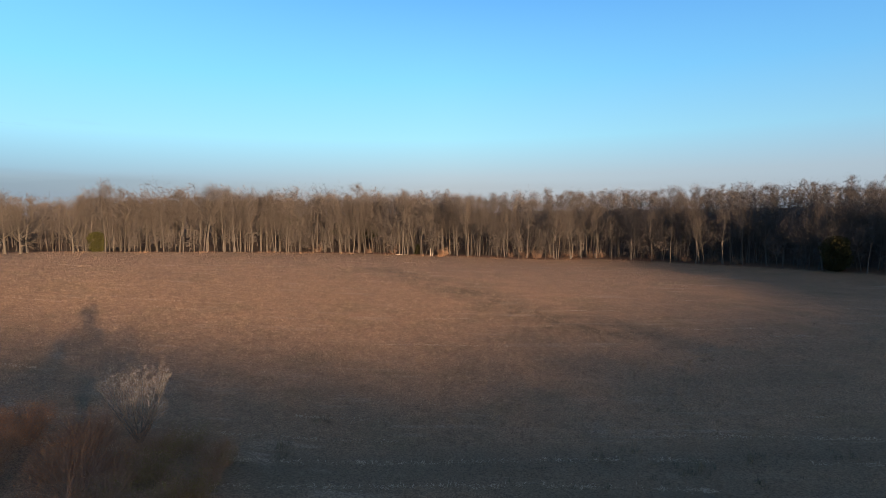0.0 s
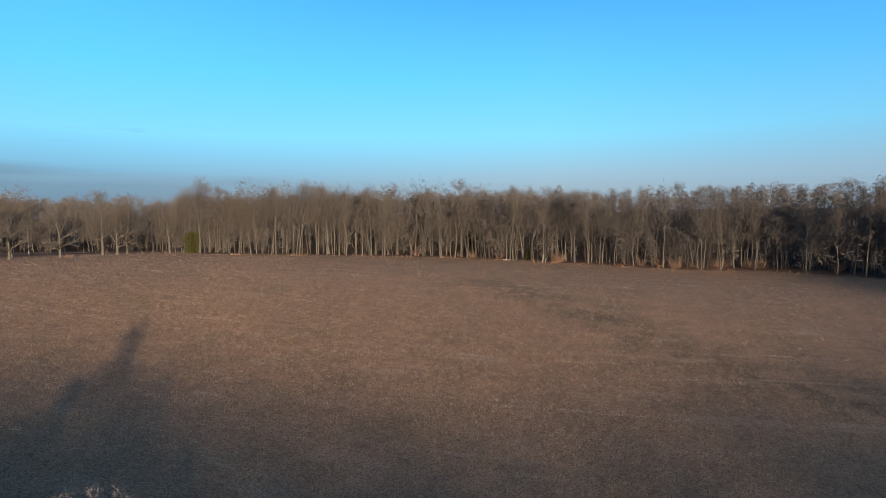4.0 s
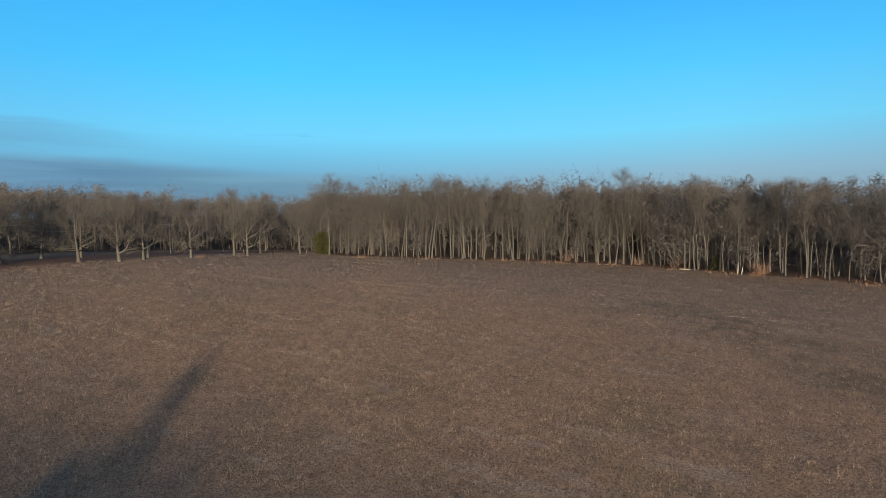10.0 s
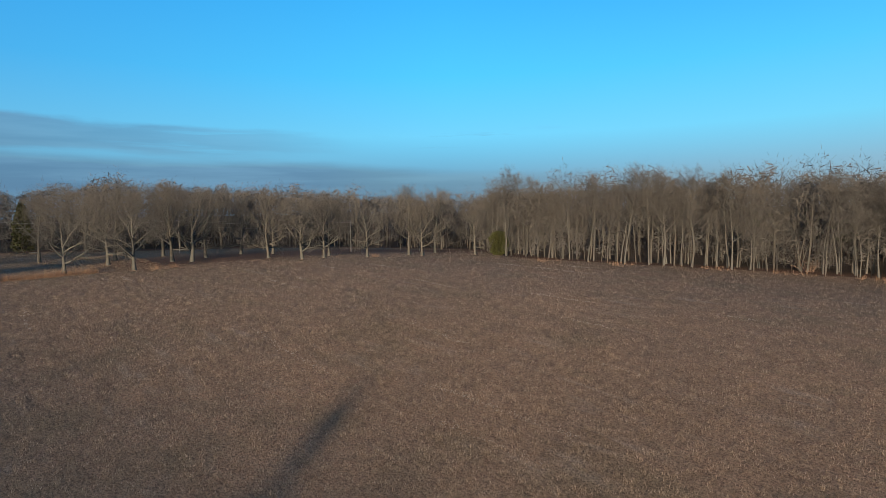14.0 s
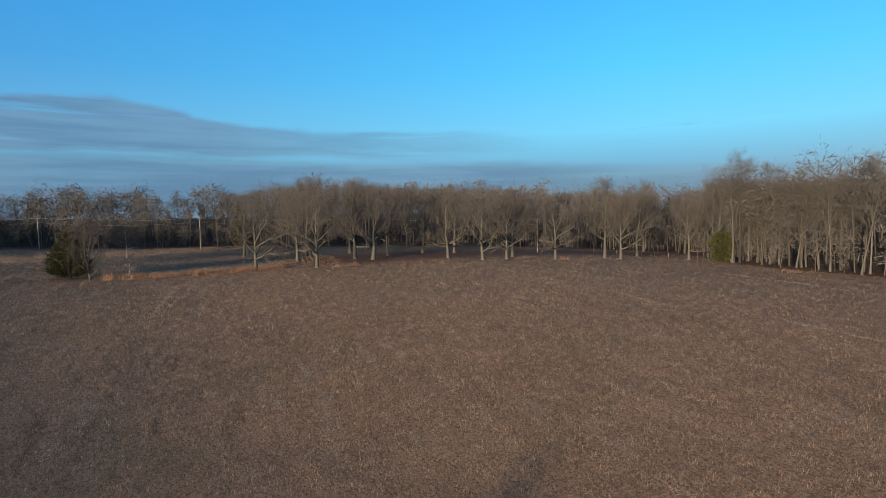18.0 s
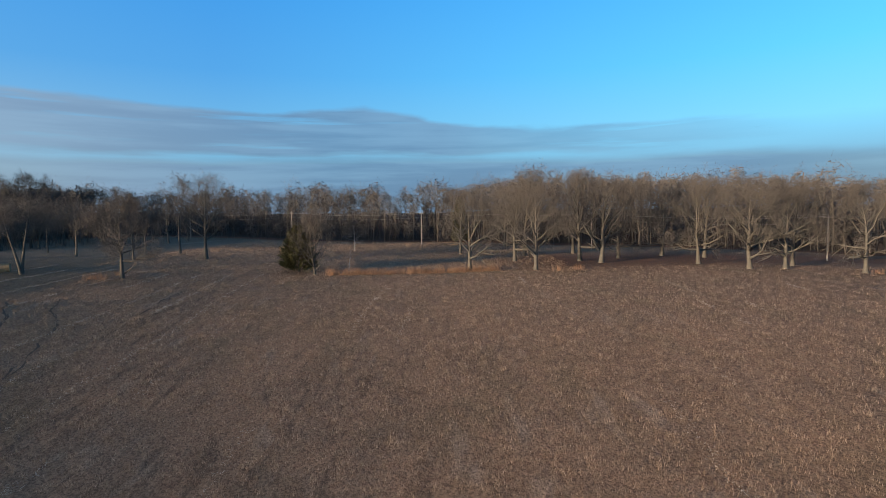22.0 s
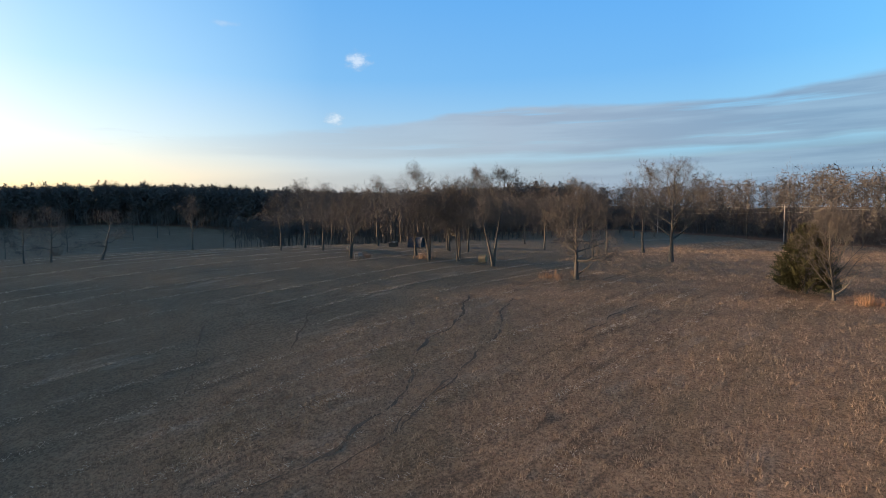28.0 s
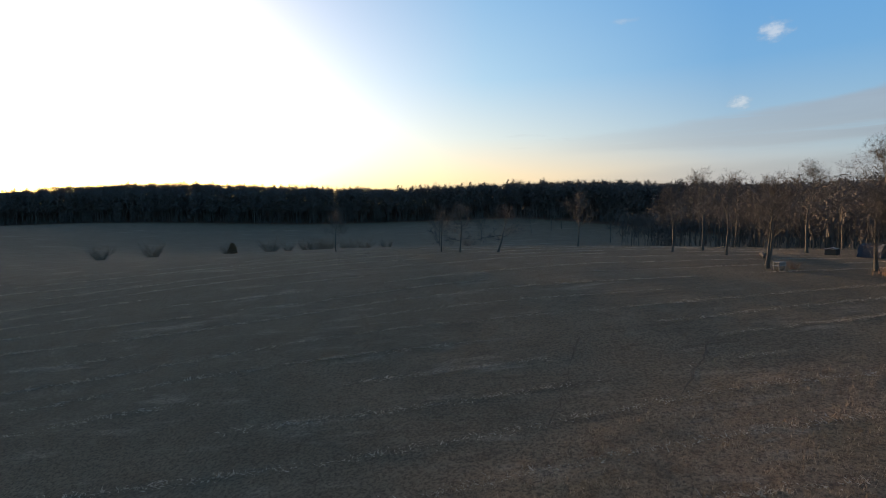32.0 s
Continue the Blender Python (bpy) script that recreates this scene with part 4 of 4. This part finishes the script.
def pole(x, y):
    ob = tagged(new("utility_pole"), "grey weathered wooden utility pole in the meadow", "pole", "utility poles")
    v, f = [], []
    tube(v, f, [Vector((0, 0, -0.4)), Vector((0, 0, 5)), Vector((0, 0, POLE_TOP))], [0.17, 0.145, 0.115], 10)
    f.append(tuple(range(len(v) - 10, len(v))))
    part("post", mesh_of("post", v, f, WEATHERED, True), ob)
    part("crossarm", bm_mesh("crossarm", beam(bmesh.new(), (0.1, 1.6, 0.12), (0, 0, POLE_TOP - 0.55)), WEATHERED), ob)
    for dy, dz in ((-0.7, -0.44), (0.7, -0.44), (0, 0.02)):
        v, f = [], []
        tube(v, f, [Vector((0, dy, POLE_TOP + dz)), Vector((0, dy, POLE_TOP + dz + 0.08)), Vector((0, dy, POLE_TOP + dz + 0.16))], [0.03, 0.06, 0.035], 8)
        part("insulator", mesh_of("insulator", v, f, WHITE_WOOD, True), ob)
    ob.matrix_basis = pose(x, y, level(x, y), 0, 0, -27)
    return ob


for x, y in POLES:
    pole(x, y)
for across, drop in ((-0.7, -0.28), (0.7, -0.28), (0.0, 0.18), (0.05, -1.7)):
    v, f = [], []
    for (ax, ay), (bx, by) in zip(POLES, POLES[1:]):
        ux, uy = 0.45, -0.89
        a = Vector((ax + across * -uy, ay + across * ux, level(ax, ay) + POLE_TOP + drop))
        b = Vector((bx + across * -uy, by + across * ux, level(bx, by) + POLE_TOP + drop))
        tube(v, f, [a.lerp(b, t / 12) - Vector((0, 0, 1.0 * 4 * (t / 12) * (1 - t / 12))) for t in range(13)], [0.015] * 13, 4)
    tagged(new("power_line", mesh_of("power_line", v, f, CABLE, True)), "thin grey wires sagging between utility poles", "wire", "power lines")


# ---- small things about the grove ----
def snag(x, y, tall, seed):
    r = random.Random(seed)
    v, f = [], []
    pts = strand(r, Vector((0, 0, -0.3)), Vector((0.05, 0.02, 1)), tall, 6, 0.05, 0.0)
    tube(v, f, pts, [0.17, 0.15, 0.14, 0.13, 0.11, 0.08, 0.03], 9)
    ob = tagged(new("broken_snag", mesh_of("broken_snag", v, f, WHITE_WOOD, True)), "bleached broken tree snag before the wood", "snag")
    ob.matrix_basis = pose(x, y, level(x, y))


snag(-7.4, 233, 3.8, 1)
snag(-6.4, 232.6, 2.6, 2)


def fence_post(x, y, seed):
    bm = beam(bmesh.new(), (0.10, 0.10, 1.4), (0, 0, 0.55), (0, 0, seed * 31), 0.02)
    ob = tagged(new("fence_post", bm_mesh("fence_post", bm, OAK_BARK if seed % 2 else WEATHERED)), "weathered leaning wooden fence post", "fence post", "fence posts")
    ob.matrix_basis = pose(x, y, level(x, y), (seed * 37) % 9 - 4, (seed * 23) % 9 - 4, 0)


for i in range(11):
    fence_post(-176 + i * 4.1, 196 + i * 1.0, i)


def shed(x, y, turn):
    ob = tagged(new("tarp_shelter"), "small lean-to shelter under a dark blue tarpaulin", "shelter")
    bm = bmesh.new()
    prof = [(-2.3, 0.0), (-2.1, 1.3), (-0.4, 2.1), (1.2, 1.9), (2.3, 1.0), (2.6, 0.0)]
    vs = [[bm.verts.new((px, yy, pz + 0.06 * math.sin(3 * px + 4 * yy))) for px, pz in prof] for yy in (-1.5, -0.5, 0.5, 1.5)]
    for a, b in zip(vs, vs[1:]):
        for i in range(len(prof) - 1):
            bm.faces.new((a[i], a[i + 1], b[i + 1], b[i]))
    bm.faces.new(vs[0])
    bm.faces.new(vs[-1][::-1])
    part("tarpaulin", bm_mesh("tarpaulin", bm, TARP, True), ob)
    for px, py in ((-2.2, -1.4), (-2.2, 1.4), (2.4, -1.4), (2.4, 1.4)):
        part("prop", bm_mesh("prop", beam(bmesh.new(), (0.1, 0.1, 1.2), (px, py, 0.5)), WEATHERED), ob)
    ob.matrix_basis = pose(x, y, level(x, y), 0, 0, turn)


def crate_stack(x, y, turn):
    ob = tagged(new("lumber_stack"), "stack of pale boards on dark blocks beside the shelter", "lumber stack")
    for i in range(4):
        part("block", bm_mesh("block", beam(bmesh.new(), (0.35, 1.6, 0.9), (-0.9 + 0.6 * i, 0, 0.45)), BARK), ob)
    for i in range(5):
        part("board", bm_mesh("board", beam(bmesh.new(), (2.6, 0.28, 0.07), (0.04 * i, -0.6 + 0.3 * i, 0.96 + 0.075 * (i % 3)), (0, 0, 2 * i - 4)), WHITE_WOOD), ob)
    ob.matrix_basis = pose(x, y, level(x, y), 0, 0, turn)


shed(-151.0, -12.6, 38)
crate_stack(-147.2, -16.0, 38)


def feeder(x, y):
    ob = tagged(new("wooden_stand"), "low weathered wooden box stand under the twin oak", "stand")
    for px, py in ((-0.55, -0.4), (-0.55, 0.4), (0.55, -0.4), (0.55, 0.4)):
        part("leg", bm_mesh("leg", beam(bmesh.new(), (0.1, 0.1, 1.1), (px, py, 0.5)), WEATHERED), ob)
    for z in (0.55, 1.05):
        part("shelf", bm_mesh("shelf", beam(bmesh.new(), (1.4, 1.0, 0.06), (0, 0, z)), WHITE_WOOD), ob)
    part("back_board", bm_mesh("back_board", beam(bmesh.new(), (1.3, 0.05, 0.4), (0, 0.43, 0.8)), WEATHERED), ob)
    ob.matrix_basis = pose(x, y, level(x, y), 0, 0, 20)


feeder(-128.7, -2.1)


def hay_bale(x, y, turn):
    bm = bmesh.new()
    bmesh.ops.create_cone(bm, cap_ends=True, segments=24, radius1=0.75, radius2=0.72, depth=1.25, matrix=pose(0, 0, 0.7, 90, 0, 0))
    for v in bm.verts:
        v.co += Vector((noise.noise(v.co * 3) * 0.06, noise.noise(v.co * 3 + Vector((5, 0, 0))) * 0.06, -0.1 if v.co.z < 0.25 else 0))
    ob = tagged(new("hay_bale", bm_mesh("hay_bale", bm, HAY)), "old sagging round hay bale beside a twin oak", "hay bale")
    ob.matrix_basis = pose(x, y, level(x, y), 0, 0, turn)


hay_bale(-143.1, 14.8, 30)


def fallen(x, y, turn, long, girth, seed, label, bark):
    r = random.Random(seed)
    v, f = [], []
    pts = strand(r, Vector((-long / 2, 0, girth)), Vector((1, 0, 0.02)), long, 7, 0.05, 0.0)
    tube(v, f, pts, [girth * (1 - 0.06 * i) for i in range(8)], 9)
    f += [tuple(range(8, -1, -1)), tuple(range(len(v) - 9, len(v)))]
    tube(v, f, strand(r, pts[3], Vector((0.4, 0.7, 0.5)), long * 0.2, 4, 0.1, 0), [girth * 0.4, girth * 0.3, girth * 0.25, girth * 0.2, 0.02], 5)
    ob = tagged(new("fallen_log", mesh_of("fallen_log", v, f, bark, True)), label, "log")
    ob.matrix_basis = pose(x, y, level(x, y), 0, 0, turn)


fallen(-134, -13.5, 60, 7.0, 0.32, 1, "dark fallen log lying under the oaks", BARK)
fallen(-160, 23, 20, 4.5, 0.16, 2, "grey fallen branch on the pasture", WEATHERED)
fallen(-20, 236, 5, 6.0, 0.22, 3, "grey fallen log before the wood", WEATHERED)


# ---- high thin cloud far beyond the woods ----
def cloud_bank():
    far, cols, rows = 4300.0, 133, 46
    yaws, ups = np.linspace(-65, 200, cols + 1), np.linspace(-1, 45, rows + 1)
    gy, gu = np.meshgrid(yaws, ups)
    ry, ru = np.radians(gy), np.radians(gu)
    co = np.stack([-far * np.sin(ry) * np.cos(ru), far * np.cos(ry) * np.cos(ru), far * np.sin(ru) + 24], -1).reshape(-1, 3)
    w = cols + 1
    faces = [(j * w + i, j * w + i + 1, (j + 1) * w + i + 1, (j + 1) * w + i) for j in range(rows) for i in range(cols)]
    me = bpy.data.meshes.new("cloud_bank")
    me.from_pydata(co.tolist(), [], faces)
    # upper edge of the stratus bank and of the low band, and how thick each is, along the horizon
    shape = {
        "yaw": gy, "up": gu,
        "bank_top": np.interp(gy, [50, 62, 72, 80, 88, 93, 97, 101, 106, 113, 120, 127, 135, 142, 152, 165], [7.5, 8.6, 8.7, 8.8, 9.5, 10.6, 11.3, 10.7, 10.3, 10.8, 11.0, 11.2, 10.6, 9.6, 8.6, 7.6]),
        "bank": np.interp(gy, [54, 64, 78, 88, 130, 150, 166], [0, 0.45, 0.75, 1, 1, 0.6, 0]),
        "low_top": np.interp(gy, [-65, 10, 40, 60, 80, 100, 130, 160, 175], [2.5, 3.6, 4.2, 5.2, 5.6, 5.8, 5.4, 4.0, 2]),
        "low": np.interp(gy, [-65, 5, 40, 60, 120, 150, 170], [0.1, 0.3, 0.75, 1, 1, 0.5, 0]),
        "warm": np.interp(gy, [-65, 0, 45, 100, 150, 170], [0.4, 0.7, 0.1, 0.05, 0.7, 1]),
    }
    # the clear sky behind: azure away from the sun, yellow and pale towards it
    level_at = [0, 4, 8, 14, 25]
    azure = {-65: [(0.30, 0.45, 0.62), (0.30, 0.48, 0.68), (0.18, 0.50, 0.85), (0.08, 0.40, 0.92), (0.03, 0.25, 0.84)],
             0: [(0.40, 0.50, 0.65), (0.37, 0.54, 0.72), (0.28, 0.78, 1.06), (0.16, 0.69, 1.14), (0.045, 0.37, 1.05)],
             45: [(0.18, 0.36, 0.58), (0.19, 0.40, 0.64), (0.25, 0.74, 1.06), (0.14, 0.70, 1.16), (0.07, 0.49, 1.1)],
             110: [(0.18, 0.33, 0.52), (0.20, 0.44, 0.66), (0.18, 0.47, 0.77), (0.09, 0.37, 0.80), (0.04, 0.31, 0.83)],
             148: [(0.45, 0.45, 0.50), (0.46, 0.52, 0.60), (0.28, 0.48, 0.70), (0.12, 0.38, 0.75), (0.055, 0.31, 0.76)],
             172: [(0.95, 0.68, 0.42), (0.92, 0.78, 0.58), (0.62, 0.76, 0.84), (0.33, 0.62, 0.90), (0.15, 0.45, 0.85)],
             200: [(1.0, 0.75, 0.42), (1.0, 0.9, 0.65), (1.0, 0.95, 0.85), (0.8, 0.9, 1.0), (0.4, 0.65, 0.95)]}
    tone = np.ones(gy.shape + (4,), np.float32)
    for k in range(3):
        lines = np.array([np.interp(ups, level_at, [c[k] for c in azure[q]]) for q in azure])
        tone[..., k] = np.array([np.interp(yaws, list(azure), lines[:, j]) for j in range(rows + 1)])
    a = me.attributes.new("tone", "FLOAT_COLOR", "POINT")
    a.data.foreach_set("color", tone.ravel())
    shape["clear"] = np.interp(gy, [-65, -52, 150, 172, 196], [0, 0.8, 0.8, 0.7, 0]) * np.interp(gu, [0, 28, 45], [1, 1, 0])
    for key, val in shape.items():
        a = me.attributes.new(key, "FLOAT", "POINT")
        a.data.foreach_set("value", val.ravel().astype(np.float32))
    m = bpy.data.materials.new("cloud")
    m.use_nodes = True
    nt = m.node_tree
    nt.nodes.remove(nt.nodes["Principled BSDF"])
    yaw, up = attribute(nt, "yaw"), attribute(nt, "up")

    def calc(kind, a, b):
        n = nt.nodes.new("ShaderNodeMath")
        n.operation = kind
        for i, v in enumerate((a, b)):
            if isinstance(v, (int, float)):
                n.inputs[i].default_value = v
            else:
                nt.links.new(v, n.inputs[i])
        return n.outputs[0]

    def smooth(v, a, b):
        n = nt.nodes.new("ShaderNodeMapRange")
        n.interpolation_type = "SMOOTHSTEP"
        n.inputs["From Min"].default_value, n.inputs["From Max"].default_value = a, b
        nt.links.new(v, n.inputs["Value"])
        return n.outputs["Result"]

    def streaks(sx, sy, shift, detail=6):
        comb = nt.nodes.new("ShaderNodeCombineXYZ")
        for sock, v, k in (("X", yaw, sx), ("Y", up, sy)):
            nt.links.new(times_of(nt, v, k), comb.inputs[sock])
        comb.inputs["Z"].default_value = shift
        n = nt.nodes.new("ShaderNodeTexNoise")
        n.inputs["Scale"].default_value, n.inputs["Detail"].default_value, n.inputs["Roughness"].default_value = 1.0, detail, 0.55
        nt.links.new(comb.outputs[0], n.inputs["Vector"])
        return n.outputs["Fac"]

    def puff(y0, u0, ry_, ru_, shift):
        """A small torn cloudlet."""
        dy, du = calc("DIVIDE", calc("SUBTRACT", yaw, y0), ry_), calc("DIVIDE", calc("SUBTRACT", up, u0), ru_)
        away = calc("SQRT", calc("ADD", calc("MULTIPLY", dy, dy), calc("MULTIPLY", du, du)), 0)
        torn = calc("ADD", away, calc("MULTIPLY", streaks(0.9, 1.4, shift), 1.7))
        return smooth(torn, 1.75, 0.9)

    below_top = calc("ADD", calc("SUBTRACT", attribute(nt, "bank_top"), up), calc("MULTIPLY", calc("SUBTRACT", streaks(0.09, 0.4, 1.0), 0.5), 2.0))
    bank = calc("MULTIPLY", smooth(below_top, -0.1, 0.6), attribute(nt, "bank"))
    hole = calc("ADD", up, calc("MULTIPLY", calc("SUBTRACT", streaks(0.06, 0.5, 5.0), 0.5), 3.0))
    bank = calc("MULTIPLY", bank, smooth(hole, 5.4, 6.6))
    bank = calc("MULTIPLY", bank, smooth(streaks(0.05, 0.9, 8.0), 0.24, 0.46))
    low_edge = calc("ADD", calc("SUBTRACT", attribute(nt, "low_top"), up), calc("MULTIPLY", calc("SUBTRACT", streaks(0.06, 0.4, 3.0), 0.5), 1.6))
    low = calc("MULTIPLY", smooth(low_edge, -0.5, 0.7), attribute(nt, "low"))
    wisp = calc("MULTIPLY", calc("MULTIPLY", smooth(up, 6.2, 7.2), smooth(up, 9.0, 7.8)), smooth(streaks(0.10, 0.9, 9.0), 0.56, 0.72))
    wisp = calc("MULTIPLY", wisp, calc("MULTIPLY", smooth(yaw, 26, 40), smooth(yaw, 178, 166)))
    white = calc("MAXIMUM", calc("MAXIMUM", puff(147.2, 10.0, 1.3, 1.0, 2.0), puff(144.6, 15.8, 2.0, 1.3, 6.0)), calc("MULTIPLY", puff(157.6, 18.5, 1.8, 0.4, 7.0), 0.5))
    grey = calc("MAXIMUM", calc("MAXIMUM", calc("MULTIPLY", bank, 0.9), calc("MULTIPLY", low, 0.9)), calc("MULTIPLY", wisp, 0.4))
    thick = calc("MAXIMUM", grey, calc("MULTIPLY", white, 0.5))
    amount = calc("MAXIMUM", thick, attribute(nt, "clear"))
    body = mixer(nt, smooth(streaks(0.05, 0.6, 2.0), 0.38, 0.66), (0.115, 0.22, 0.385), (0.18, 0.32, 0.50))
    body = mixer(nt, attribute(nt, "warm"), body, (0.40, 0.44, 0.52))
    body = mixer(nt, white, body, (0.80, 0.86, 0.92))
    hue = nt.nodes.new("ShaderNodeAttribute")
    hue.attribute_name = "tone"
    body = mixer(nt, thick, hue.outputs["Color"], body)
    glow = nt.nodes.new("ShaderNodeEmission")
    glow.inputs["Strength"].default_value = CLOUD_GLOW
    nt.links.new(body, glow.inputs["Color"])
    clear_ = nt.nodes.new("ShaderNodeBsdfTransparent")
    mix = nt.nodes.new("ShaderNodeMixShader")
    nt.links.new(amount, mix.inputs[0])
    nt.links.new(clear_.outputs[0], mix.inputs[1])
    nt.links.new(glow.outputs[0], mix.inputs[2])
    nt.links.new(mix.outputs[0], nt.nodes["Material Output"].inputs["Surface"])
    me.materials.append(m)
    return tagged(new("backdrop", me), "clear azure evening sky with thin blue-grey cloud", "sky", kind="structure")


CLOUD_GLOW = 1.08
cloud_bank()
